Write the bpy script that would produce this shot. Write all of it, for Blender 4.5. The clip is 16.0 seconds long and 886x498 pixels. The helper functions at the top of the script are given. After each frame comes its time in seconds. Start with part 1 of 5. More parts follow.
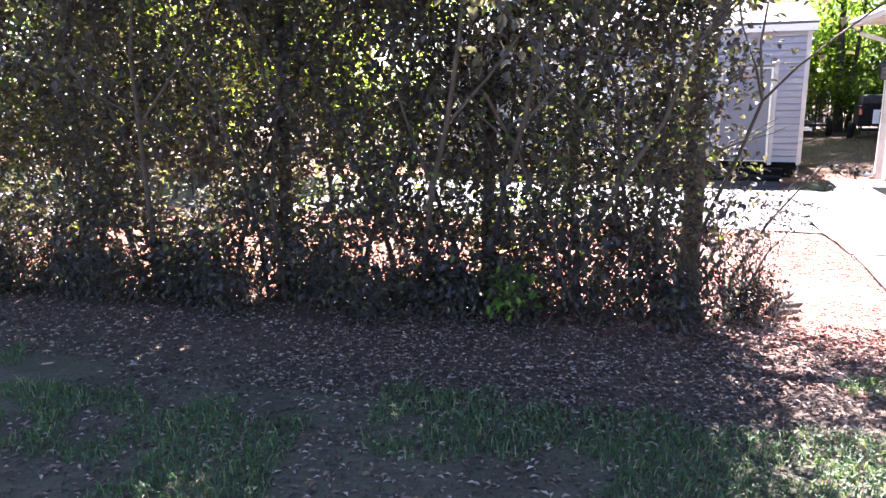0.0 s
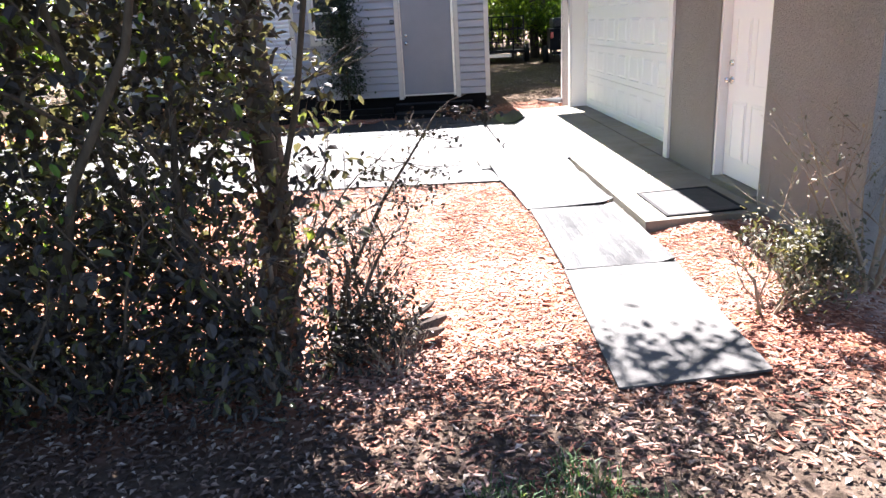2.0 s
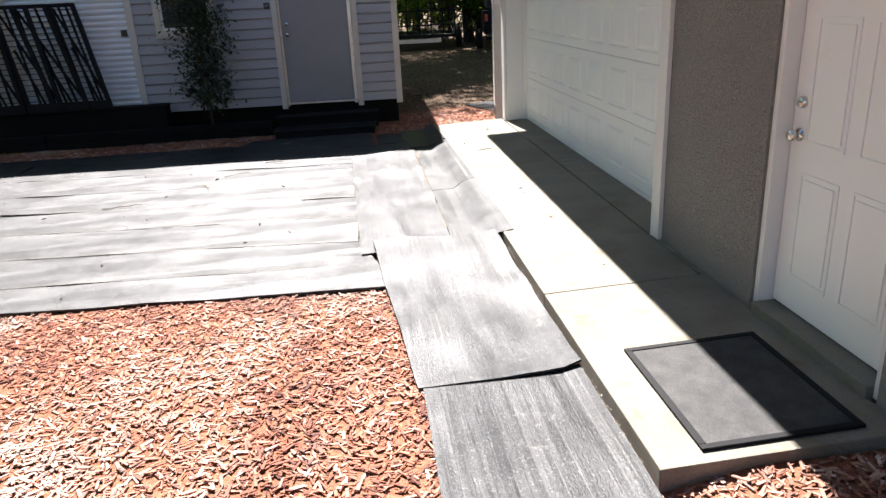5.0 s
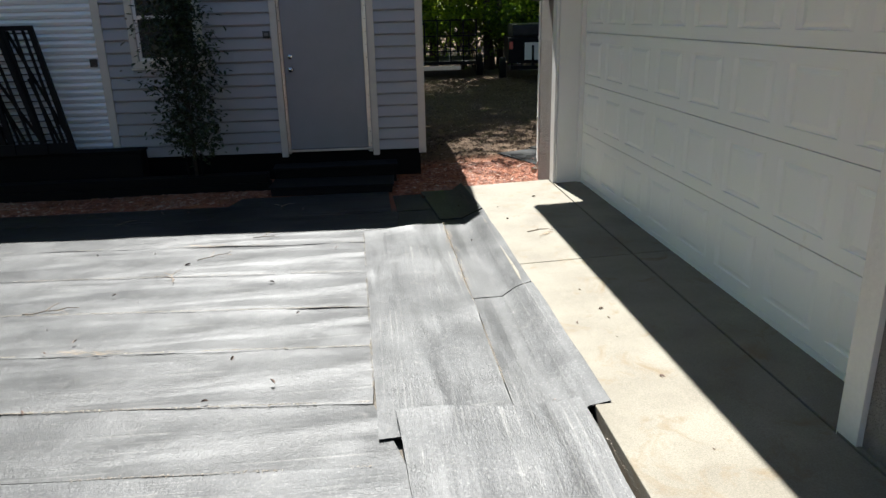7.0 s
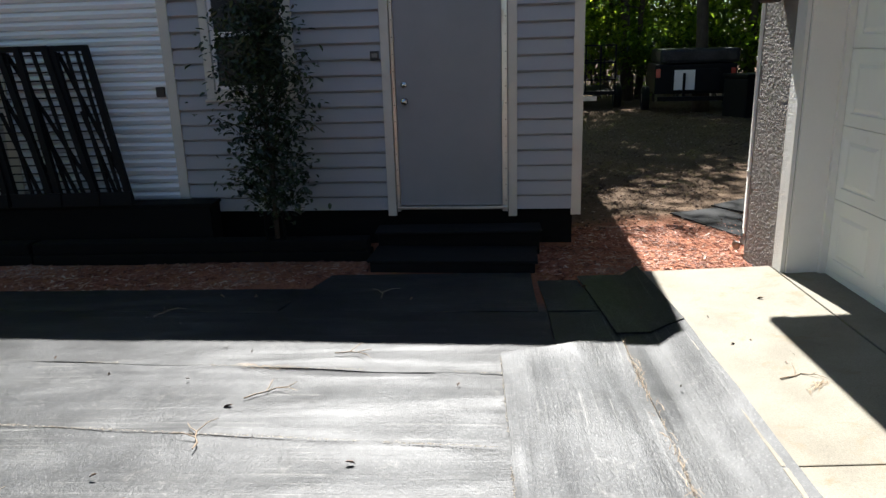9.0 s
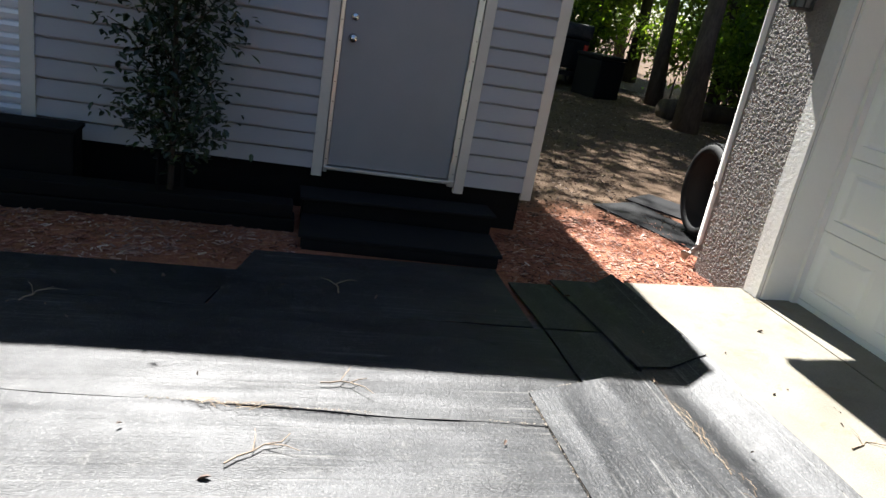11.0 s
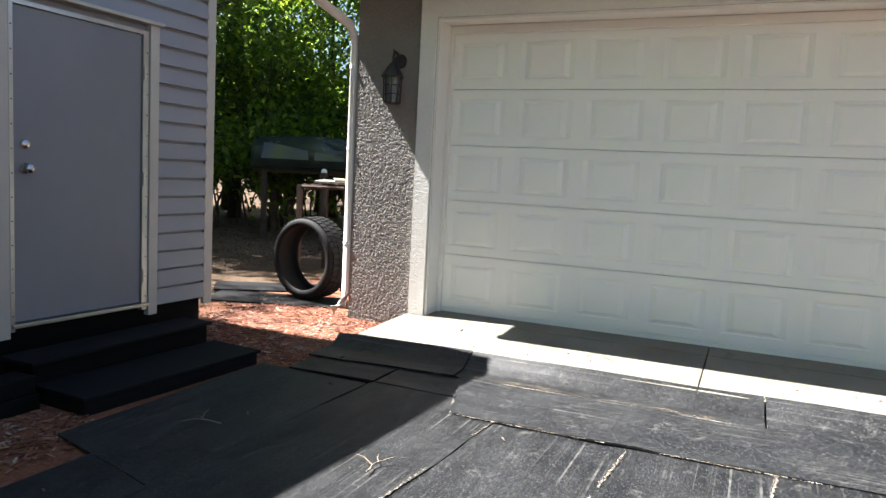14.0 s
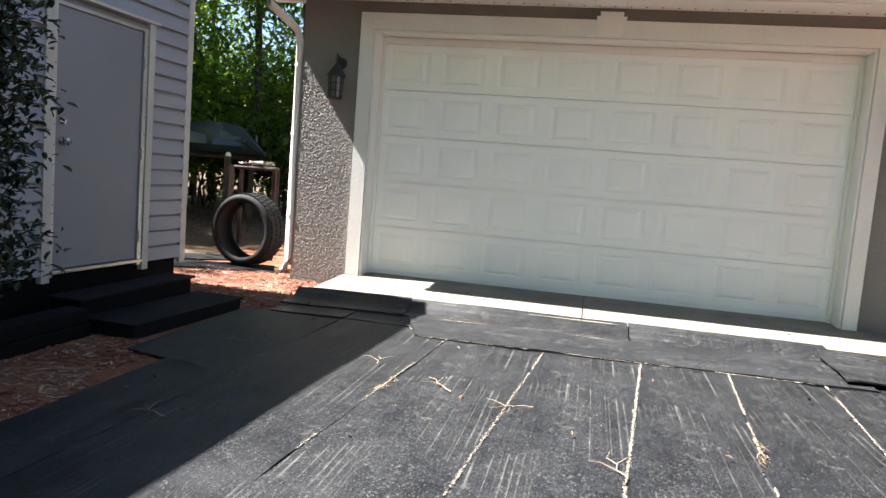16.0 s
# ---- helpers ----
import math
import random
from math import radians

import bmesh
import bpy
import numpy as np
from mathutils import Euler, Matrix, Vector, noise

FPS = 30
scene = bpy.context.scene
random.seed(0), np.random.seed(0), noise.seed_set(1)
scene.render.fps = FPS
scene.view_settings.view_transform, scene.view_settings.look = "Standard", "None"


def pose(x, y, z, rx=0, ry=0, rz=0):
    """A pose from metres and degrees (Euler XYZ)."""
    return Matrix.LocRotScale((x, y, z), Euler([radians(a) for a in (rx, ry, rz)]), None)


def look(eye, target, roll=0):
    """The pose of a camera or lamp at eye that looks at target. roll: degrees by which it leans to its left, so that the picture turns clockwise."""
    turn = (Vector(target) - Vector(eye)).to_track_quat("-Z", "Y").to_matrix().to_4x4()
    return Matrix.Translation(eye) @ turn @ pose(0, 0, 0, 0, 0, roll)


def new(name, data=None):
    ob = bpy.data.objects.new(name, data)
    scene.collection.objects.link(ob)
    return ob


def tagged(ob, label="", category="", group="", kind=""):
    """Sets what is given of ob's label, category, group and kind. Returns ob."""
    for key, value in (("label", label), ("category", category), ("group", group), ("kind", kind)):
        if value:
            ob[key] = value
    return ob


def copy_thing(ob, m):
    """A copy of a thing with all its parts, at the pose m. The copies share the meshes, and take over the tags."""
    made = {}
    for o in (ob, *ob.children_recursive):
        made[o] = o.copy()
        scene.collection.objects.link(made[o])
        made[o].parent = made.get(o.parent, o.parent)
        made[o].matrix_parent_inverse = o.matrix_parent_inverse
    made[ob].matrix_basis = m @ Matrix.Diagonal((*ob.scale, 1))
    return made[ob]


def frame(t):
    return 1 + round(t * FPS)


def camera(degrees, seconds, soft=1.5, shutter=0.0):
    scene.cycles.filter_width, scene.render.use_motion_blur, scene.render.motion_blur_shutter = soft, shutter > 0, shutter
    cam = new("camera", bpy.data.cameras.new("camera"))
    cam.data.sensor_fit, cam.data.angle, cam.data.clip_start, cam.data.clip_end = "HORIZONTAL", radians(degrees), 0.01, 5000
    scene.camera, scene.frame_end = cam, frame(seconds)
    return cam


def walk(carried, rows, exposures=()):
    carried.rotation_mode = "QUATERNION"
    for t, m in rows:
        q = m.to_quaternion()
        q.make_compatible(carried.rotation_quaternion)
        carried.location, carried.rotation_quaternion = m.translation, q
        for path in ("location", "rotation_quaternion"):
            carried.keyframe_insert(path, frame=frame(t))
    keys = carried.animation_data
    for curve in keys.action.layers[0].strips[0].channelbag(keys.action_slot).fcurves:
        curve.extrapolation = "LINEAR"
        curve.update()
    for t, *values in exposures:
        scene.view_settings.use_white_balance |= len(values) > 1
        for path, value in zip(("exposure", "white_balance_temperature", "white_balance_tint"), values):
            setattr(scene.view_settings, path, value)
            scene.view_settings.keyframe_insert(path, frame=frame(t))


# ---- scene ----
cam = camera(63.8, 16.0)
PATH = [
    (0, (-0.672, -2.536, 1.735), (-1.295, -0.685, 1.303), -0.8),
    (0.5, (-0.556, -1.555, 1.678), (-0.935, 0.35, 1.2), -2.9),
    (1, (-0.237, -0.933, 1.588), (-0.411, 0.988, 1.06), -3.2),
    (1.5, (0.006, -0.417, 1.564), (-0.071, 1.499, 0.999), -3.5),
    (2, (0.271, 0.21, 1.526), (0.32, 2.114, 0.916), -3.1),
    (2.5, (0.533, 0.794, 1.46), (0.686, 2.691, 0.847), -3.5),
    (3, (0.75, 1.319, 1.454), (0.917, 3.211, 0.828), -4.5),
    (3.5, (0.915, 1.881, 1.424), (1.1, 3.772, 0.798), -3.6),
    (4, (1.014, 2.428, 1.442), (1.207, 4.317, 0.812), -3.3),
    (4.2, (1.077, 2.672, 1.462), (1.264, 4.557, 0.819), -3.6),
    (6.3, (1.007, 4.738, 1.742), (1.238, 6.604, 1.06), -1.5),
    (6.5, (1.018, 4.942, 1.741), (1.242, 6.813, 1.07), -1.6),
    (6.6, (1.027, 5.03, 1.73), (1.243, 6.906, 1.072), -1.5),
    (7, (1.018, 5.467, 1.725), (1.207, 7.357, 1.099), -1.4),
    (7.5, (1.032, 6.118, 1.723), (1.158, 8.024, 1.128), -1.3),
    (8, (1.074, 6.709, 1.707), (1.078, 8.628, 1.145), -2.1),
    (8.5, (0.995, 7.25, 1.647), (0.904, 9.172, 1.103), -2.0),
    (8.7, (0.945, 7.491, 1.625), (0.822, 9.414, 1.09), -1.9),
    (10.8, (-0.252, 8.88, 1.533), (0.096, 10.726, 0.849), 9.3),
    (11, (-0.365, 8.933, 1.561), (0.131, 10.752, 0.892), 10.3),
    (11.5, (-0.713, 9.171, 1.487), (0.206, 10.858, 0.931), 9.7),
    (12, (-1.051, 9.394, 1.454), (0.248, 10.848, 1.008), 6.4),
    (12.5, (-1.456, 9.65, 1.398), (0.099, 10.848, 1.016), 5.1),
    (13, (-1.874, 9.88, 1.309), (-0.183, 10.901, 0.994), 4.0),
    (13.5, (-2.31, 10.005, 1.239), (-0.54, 10.905, 0.998), 3.4),
    (14, (-2.805, 10.158, 1.236), (-0.982, 10.954, 1.032), 3.0),
    (14.5, (-3.331, 10.207, 1.229), (-1.479, 10.936, 1.038), 3.5),
    (15, (-3.921, 10.374, 1.273), (-2.011, 10.926, 1.056), 4.7),
    (15.5, (-4.133, 10.328, 1.19), (-2.209, 10.829, 0.973), 4.6),
    (16, (-4.412, 10.419, 1.109), (-2.462, 10.816, 0.909), 4.6),
]
walk(cam, [(t, look(eye, target, roll)) for t, eye, target, roll in PATH],
     exposures=[(0, 4.3, 5950, 28), (1, 3.95, 6050, 22), (2.5, 3.4, 6200, 18), (4, 2.95, 6300, 18), (6.3, 2.1, 6200, 9), (7.5, 2.0, 6100, 8), (8.7, 2.15, 6150, 9), (10.8, 2.42, 6150, 10), (12, 2.5, 6150, 11), (14.5, 2.85, 6200, 11), (16, 2.9, 6250, 12)])

# ---------------------------------------------------------------- light
SUN_DIR = Vector((0.10, -1.0, -1.42)).normalized()      # the way the sunlight travels
world = bpy.data.worlds.new("world")
scene.world = world
world.use_nodes = True
wn = world.node_tree.nodes
sky = wn.new("ShaderNodeTexSky")
sky.sky_type = 'NISHITA'
sky.sun_disc = False
sky.sun_elevation = radians(54.7)
sky.sun_rotation = radians(-5.7)
sky.dust_density = 0.4
wn["Background"].inputs["Strength"].default_value = 0.033
world.node_tree.links.new(sky.outputs[0], wn["Background"].inputs["Color"])
sun_data = bpy.data.lights.new("sun", 'SUN')
sun_data.energy = 5.0
sun_data.angle = radians(0.55)
sun_data.color = (1.0, 0.955, 0.88)
sun = new("sun", sun_data)
sun.matrix_world = look((0, 14, 24), Vector((0, 14, 24)) + SUN_DIR)


# ---------------------------------------------------------------- materials
def nodes_of(name):
    m = bpy.data.materials.new(name)
    m.use_nodes = True
    return m, m.node_tree.nodes, m.node_tree.links, m.node_tree.nodes["Principled BSDF"]


def tex_noise(n, l, src, scale, detail=4.0, rough=0.55, distort=0.0):
    t = n.new("ShaderNodeTexNoise")
    t.inputs["Scale"].default_value = scale
    t.inputs["Detail"].default_value = detail
    t.inputs["Roughness"].default_value = rough
    t.inputs["Distortion"].default_value = distort
    l.new(src, t.inputs["Vector"])
    return t.outputs["Fac"]


def ramp(n, l, fac, stops):
    r = n.new("ShaderNodeValToRGB")
    els = r.color_ramp.elements
    while len(els) < len(stops):
        els.new(0.5)
    for e, (p, c) in zip(els, stops):
        e.position = p
        e.color = (*c, 1) if len(c) == 3 else c
    l.new(fac, r.inputs["Fac"])
    return r.outputs["Color"]


def mix(n, l, kind, fac, a, b):
    m = n.new("ShaderNodeMix")
    m.data_type = 'RGBA'
    m.blend_type = kind
    for sock, v in ((m.inputs[0], fac), (m.inputs[6], a), (m.inputs[7], b)):
        if isinstance(v, (int, float)):
            sock.default_value = v
        elif isinstance(v, tuple):
            sock.default_value = (*v, 1)
        else:
            l.new(v, sock)
    return m.outputs[2]


def bump(n, l, height, strength, distance, after=None):
    b = n.new("ShaderNodeBump")
    b.inputs["Strength"].default_value = strength
    b.inputs["Distance"].default_value = distance
    l.new(height, b.inputs["Height"])
    if after is not None:
        l.new(after, b.inputs["Normal"])
    return b.outputs["Normal"]


def surface(name, c1, c2, fine=60.0, coarse=3.0, rough=0.6, grain=0.25, relief=0.002, spec=0.5,
            metal=0.0, stretch=(1, 1, 1), stain=None, rough_var=0.12):
    """Paint, metal, wood, concrete: two colours mixed by coarse noise, fine grain, bump."""
    m, n, l, b = nodes_of(name)
    tc = n.new("ShaderNodeTexCoord")
    mp = n.new("ShaderNodeMapping")
    mp.inputs["Scale"].default_value = stretch
    l.new(tc.outputs["Object"], mp.inputs["Vector"])
    src = mp.outputs["Vector"]
    big = tex_noise(n, l, src, coarse, 5.0, 0.6)
    col = ramp(n, l, big, [(0.32, c1), (0.68, c2)])
    small = tex_noise(n, l, src, fine, 5.0, 0.65)
    g = ramp(n, l, small, [(0.25, (1 - grain,) * 3), (0.75, (1 + 0.0,) * 3)])
    col = mix(n, l, 'MULTIPLY', 1.0, col, g)
    if stain:
        s = tex_noise(n, l, src, stain[1], 6.0, 0.7, 0.6)
        k = ramp(n, l, s, [(stain[2], (0, 0, 0)), (stain[2] + 0.12, (1, 1, 1))])
        kk = n.new("ShaderNodeMath")
        kk.operation = 'MULTIPLY'
        kk.inputs[1].default_value = stain[3]
        l.new(k, kk.inputs[0])
        col = mix(n, l, 'MIX', kk.outputs[0], col, stain[0])
    l.new(col, b.inputs["Base Color"])
    rr = n.new("ShaderNodeMapRange")
    rr.inputs["To Min"].default_value = max(0.02, rough - rough_var)
    rr.inputs["To Max"].default_value = min(1.0, rough + rough_var)
    l.new(big, rr.inputs["Value"])
    l.new(rr.outputs[0], b.inputs["Roughness"])
    b.inputs["Metallic"].default_value = metal
    b.inputs["Specular IOR Level"].default_value = spec
    if relief:
        l.new(bump(n, l, small, 0.6, relief), b.inputs["Normal"])
    return m


def stucco_material():
    m, n, l, b = nodes_of("stucco")
    tc = n.new("ShaderNodeTexCoord")
    src = tc.outputs["Object"]
    w = tex_noise(n, l, src, 42.0, 2.0, 0.5, 1.0)
    ridge = ramp(n, l, w, [(0.36, (0, 0, 0)), (0.50, (0.9, 0.9, 0.9)), (0.64, (0.35, 0.35, 0.35))])
    f = tex_noise(n, l, src, 120.0, 3.0)
    big = tex_noise(n, l, src, 1.1, 4.0)
    col = ramp(n, l, big, [(0.3, (0.255, 0.235, 0.217)), (0.7, (0.305, 0.283, 0.264))])
    col = mix(n, l, 'MULTIPLY', 1.0, col, ramp(n, l, f, [(0.3, (0.86,) * 3), (0.7, (1.0,) * 3)]))
    l.new(col, b.inputs["Base Color"])
    b.inputs["Roughness"].default_value = 0.88
    b.inputs["Specular IOR Level"].default_value = 0.25
    n1 = bump(n, l, ridge, 1.0, 0.009)
    l.new(bump(n, l, f, 0.4, 0.002, n1), b.inputs["Normal"])
    return m


def leaf_material(name, c1, c2, c3, translucent=0.35, rough=0.45, spec=0.35, by_tree=False):
    """Leaves whose colour differs from one leaf to the next; some light shines through."""
    m, n, l, b = nodes_of(name)
    geo = n.new("ShaderNodeNewGeometry")
    col = ramp(n, l, geo.outputs["Random Per Island"], [(0.0, c1), (0.55, c2), (0.84, c2), (1.0, c3)])
    tc = n.new("ShaderNodeTexCoord")
    big = tex_noise(n, l, tc.outputs["Object"], 1.4, 3.0)
    col = mix(n, l, 'MULTIPLY', 1.0, col, ramp(n, l, big, [(0.3, (0.7, 0.72, 0.7)), (0.7, (1.0, 1.0, 1.0))]))
    if by_tree:      # one tree differs from the next
        oi = n.new("ShaderNodeObjectInfo")
        col = mix(n, l, 'MULTIPLY', 1.0, col, ramp(n, l, oi.outputs["Random"], [(0.0, (0.42, 0.5, 0.55)), (0.4, (0.9, 1.0, 0.9)), (1.0, (1.5, 1.4, 1.0))]))
    l.new(col, b.inputs["Base Color"])
    b.inputs["Roughness"].default_value = rough
    b.inputs["Specular IOR Level"].default_value = spec
    tr = n.new("ShaderNodeBsdfTranslucent")
    tcol = mix(n, l, 'MULTIPLY', 1.0, col, (1.9, 2.0, 0.75))
    l.new(tcol, tr.inputs["Color"])
    ms = n.new("ShaderNodeMixShader")
    ms.inputs[0].default_value = translucent
    l.new(b.outputs[0], ms.inputs[1])
    l.new(tr.outputs[0], ms.inputs[2])
    l.new(ms.outputs[0], n["Material Output"].inputs["Surface"])
    return m


def chip_material(name, stops, rough=0.8, bleached=None):
    m, n, l, b = nodes_of(name)
    geo = n.new("ShaderNodeNewGeometry")
    col = ramp(n, l, geo.outputs["Random Per Island"], stops)
    tc = n.new("ShaderNodeTexCoord")
    f = tex_noise(n, l, tc.outputs["Object"], 90.0, 3.0)
    col = mix(n, l, 'MULTIPLY', 1.0, col, ramp(n, l, f, [(0.3, (0.72,) * 3), (0.7, (1.0,) * 3)]))
    if bleached:
        patch = tex_noise(n, l, tc.outputs["Object"], 1.1, 4.0, 0.6)
        col = mix(n, l, 'MIX', ramp(n, l, patch, [(0.48, (0, 0, 0)), (0.68, (0.45,) * 3)]), col, bleached)
        old = tex_noise(n, l, tc.outputs["Object"], 2.3, 4.0, 0.6)
        col = mix(n, l, 'MULTIPLY', 1.0, col, ramp(n, l, old, [(0.34, (0.55, 0.46, 0.44)), (0.58, (1.0,) * 3)]))
    l.new(col, b.inputs["Base Color"])
    b.inputs["Roughness"].default_value = rough
    b.inputs["Specular IOR Level"].default_value = 0.3
    return m


def rubber_material(name, streak):
    """Old conveyor-belt rubber: dark, worn grey and dusty, dull gloss. streak: how deep its length is scored."""
    m, n, l, b = nodes_of(name)
    tc = n.new("ShaderNodeTexCoord")
    oi = n.new("ShaderNodeObjectInfo")
    src = tc.outputs["Object"]
    mp = n.new("ShaderNodeMapping")
    mp.inputs["Scale"].default_value = (0.35, 13.0, 1.0)
    l.new(src, mp.inputs["Vector"])
    big = tex_noise(n, l, src, 2.2, 6.0, 0.65, 0.4)
    score = tex_noise(n, l, mp.outputs["Vector"], 1.6, 5.0, 0.7)
    fine = tex_noise(n, l, src, 58.0, 5.0, 0.75)
    blot = tex_noise(n, l, src, 6.0, 5.0, 0.7, 0.8)
    col = ramp(n, l, big, [(0.3, (0.0035, 0.0042, 0.0056)), (0.7, (0.011, 0.0117, 0.0130))])
    s = ramp(n, l, score, [(0.45, (0, 0, 0)), (0.72, (1, 1, 1))])
    k = n.new("ShaderNodeMath")
    k.operation = 'MULTIPLY'
    k.inputs[1].default_value = 0.08 + 0.12 * streak
    l.new(s, k.inputs[0])
    col = mix(n, l, 'MIX', k.outputs[0], col, (0.040, 0.040, 0.039))
    d = ramp(n, l, blot, [(0.60, (0, 0, 0)), (0.74, (0.55, 0.55, 0.55))])
    col = mix(n, l, 'MIX', d, col, (0.11, 0.105, 0.096))
    col = mix(n, l, 'MULTIPLY', 1.0, col, ramp(n, l, fine, [(0.34, (0.30,) * 3), (0.66, (1.5,) * 3)]))
    mg = n.new("ShaderNodeMapping")
    mg.inputs["Scale"].default_value = (0.10, 44.0, 1.0)
    l.new(src, mg.inputs["Vector"])
    groove = tex_noise(n, l, mg.outputs["Vector"], 1.0, 3.0, 0.6)
    patch = tex_noise(n, l, src, 1.7, 3.0, 0.6)
    gm = ramp(n, l, groove, [(0.55, (0, 0, 0)), (0.63, (0.8, 0.8, 0.8))])
    gm = mix(n, l, 'MULTIPLY', 1.0, gm, ramp(n, l, patch, [(0.50, (0.04,) * 3), (0.62, (1.0,) * 3)]))
    col = mix(n, l, 'MIX', gm, col, (0.080, 0.078, 0.073))
    speck = tex_noise(n, l, src, 95.0, 3.0, 0.6)
    col = mix(n, l, 'MIX', ramp(n, l, speck, [(0.56, (0, 0, 0)), (0.68, (0.7, 0.7, 0.7))]), col, (0.085, 0.083, 0.079))
    mott = tex_noise(n, l, src, 17.0, 6.0, 0.75)
    col = mix(n, l, 'MULTIPLY', 1.0, col, ramp(n, l, mott, [(0.33, (0.55,) * 3), (0.67, (1.5,) * 3)]))
    mc = n.new("ShaderNodeMapping")
    mc.inputs["Scale"].default_value = (24.0, 75.0, 1.0)
    l.new(src, mc.inputs["Vector"])
    vo = n.new("ShaderNodeTexVoronoi")
    vo.feature = 'DISTANCE_TO_EDGE'
    vo.inputs["Scale"].default_value = 1.0
    vo.inputs["Randomness"].default_value = 1.0
    l.new(mc.outputs["Vector"], vo.inputs["Vector"])
    where = tex_noise(n, l, src, 1.9, 3.0, 0.6)
    crack = mix(n, l, 'MIX', ramp(n, l, where, [(0.48, (0, 0, 0)), (0.60, (1, 1, 1))]), (1.0, 1.0, 1.0), ramp(n, l, vo.outputs["Distance"], [(0.0, (0.60,) * 3), (0.16, (1.0,) * 3)]))
    col = mix(n, l, 'MULTIPLY', 1.0, col, crack)
    tone = n.new("ShaderNodeMapRange")
    tone.inputs["To Min"].default_value = 0.8
    tone.inputs["To Max"].default_value = 1.25
    l.new(oi.outputs["Random"], tone.inputs["Value"])
    vm = n.new("ShaderNodeVectorMath")
    vm.operation = 'SCALE'
    l.new(col, vm.inputs[0])
    l.new(tone.outputs[0], vm.inputs["Scale"])
    l.new(vm.outputs[0], b.inputs["Base Color"])
    rr = n.new("ShaderNodeMapRange")
    rr.inputs["To Min"].default_value = 0.42
    rr.inputs["To Max"].default_value = 0.58
    l.new(big, rr.inputs["Value"])
    l.new(rr.outputs[0], b.inputs["Roughness"])
    b.inputs["IOR"].default_value = 1.65
    sp = ramp(n, l, score, [(0.30, (0.27 - 0.19 * streak,) * 3), (0.70, (0.30 - 0.01 * streak,) * 3)])
    sp2 = ramp(n, l, big, [(0.34, (0.62,) * 3), (0.60, (1.0,) * 3)])
    sp3 = mix(n, l, 'MULTIPLY', 1.0, sp, sp2)
    l.new(sp3, b.inputs["Specular IOR Level"])
    mw = n.new("ShaderNodeMapping")
    mw.inputs["Scale"].default_value = (0.8, 3.2, 1.0)
    l.new(src, mw.inputs["Vector"])
    wave = tex_noise(n, l, mw.outputs["Vector"], 1.0, 1.5, 0.45, 0.4)
    n0 = bump(n, l, wave, 0.5, 0.085)
    n1 = bump(n, l, score, 0.6, 0.0008 + 0.006 * streak, n0)
    n1 = bump(n, l, groove, 0.5, 0.0025, n1)
    n1 = bump(n, l, crack, 0.5, 0.003, n1)
    l.new(bump(n, l, fine, 0.7, 0.0035, n1), b.inputs["Normal"])
    return m


def ground_material():
    """Sandy soil, red mulch bed, leaf litter and thin grass, parted by wandering edges."""
    m, n, l, b = nodes_of("ground_soil")
    tc = n.new("ShaderNodeTexCoord")
    src = tc.outputs["Object"]
    sep = n.new("ShaderNodeSeparateXYZ")
    l.new(src, sep.inputs[0])
    edge = tex_noise(n, l, src, 1.3, 4.0)
    wob = n.new("ShaderNodeMath")
    wob.operation = 'MULTIPLY_ADD'
    wob.inputs[1].default_value = 1.1
    l.new(edge, wob.inputs[0])
    l.new(sep.outputs["Y"], wob.inputs[2])

    def band(lo, hi):
        a = n.new("ShaderNodeMapRange")
        a.inputs["From Min"].default_value, a.inputs["From Max"].default_value = lo, hi
        l.new(wob.outputs[0], a.inputs["Value"])
        return a.outputs[0]
    fine = tex_noise(n, l, src, 34.0, 6.0, 0.75)
    mid = tex_noise(n, l, src, 2.6, 5.0, 0.6)
    grass = ramp(n, l, fine, [(0.25, (0.030, 0.028, 0.018)), (0.6, (0.085, 0.080, 0.052)), (0.85, (0.19, 0.165, 0.12))])
    litter = ramp(n, l, fine, [(0.25, (0.045, 0.030, 0.020)), (0.55, (0.095, 0.068, 0.050)), (0.85, (0.20, 0.16, 0.13))])
    mulch = ramp(n, l, fine, [(0.25, (0.17, 0.062, 0.038)), (0.5, (0.28, 0.110, 0.064)), (0.8, (0.42, 0.22, 0.13))])
    yard = ramp(n, l, fine, [(0.25, (0.07, 0.045, 0.028)), (0.55, (0.105, 0.07, 0.045)), (0.85, (0.23, 0.17, 0.12))])
    drive = ramp(n, l, fine, [(0.25, (0.05, 0.045, 0.038)), (0.55, (0.16, 0.14, 0.115)), (0.85, (0.36, 0.31, 0.25))])
    col = mix(n, l, 'MIX', band(1.9, 2.5), grass, litter)
    col = mix(n, l, 'MIX', band(3.4, 4.2), col, mulch)
    col = mix(n, l, 'MIX', band(8.2, 8.5), col, drive)
    col = mix(n, l, 'MIX', band(12.9, 13.2), col, mulch)
    col = mix(n, l, 'MIX', band(15.2, 15.9), col, yard)
    col = mix(n, l, 'MULTIPLY', 1.0, col, ramp(n, l, mid, [(0.3, (0.7,) * 3), (0.7, (1.08,) * 3)]))
    l.new(col, b.inputs["Base Color"])
    b.inputs["Roughness"].default_value = 0.95
    b.inputs["Specular IOR Level"].default_value = 0.15
    l.new(bump(n, l, fine, 0.9, 0.02), b.inputs["Normal"])
    return m


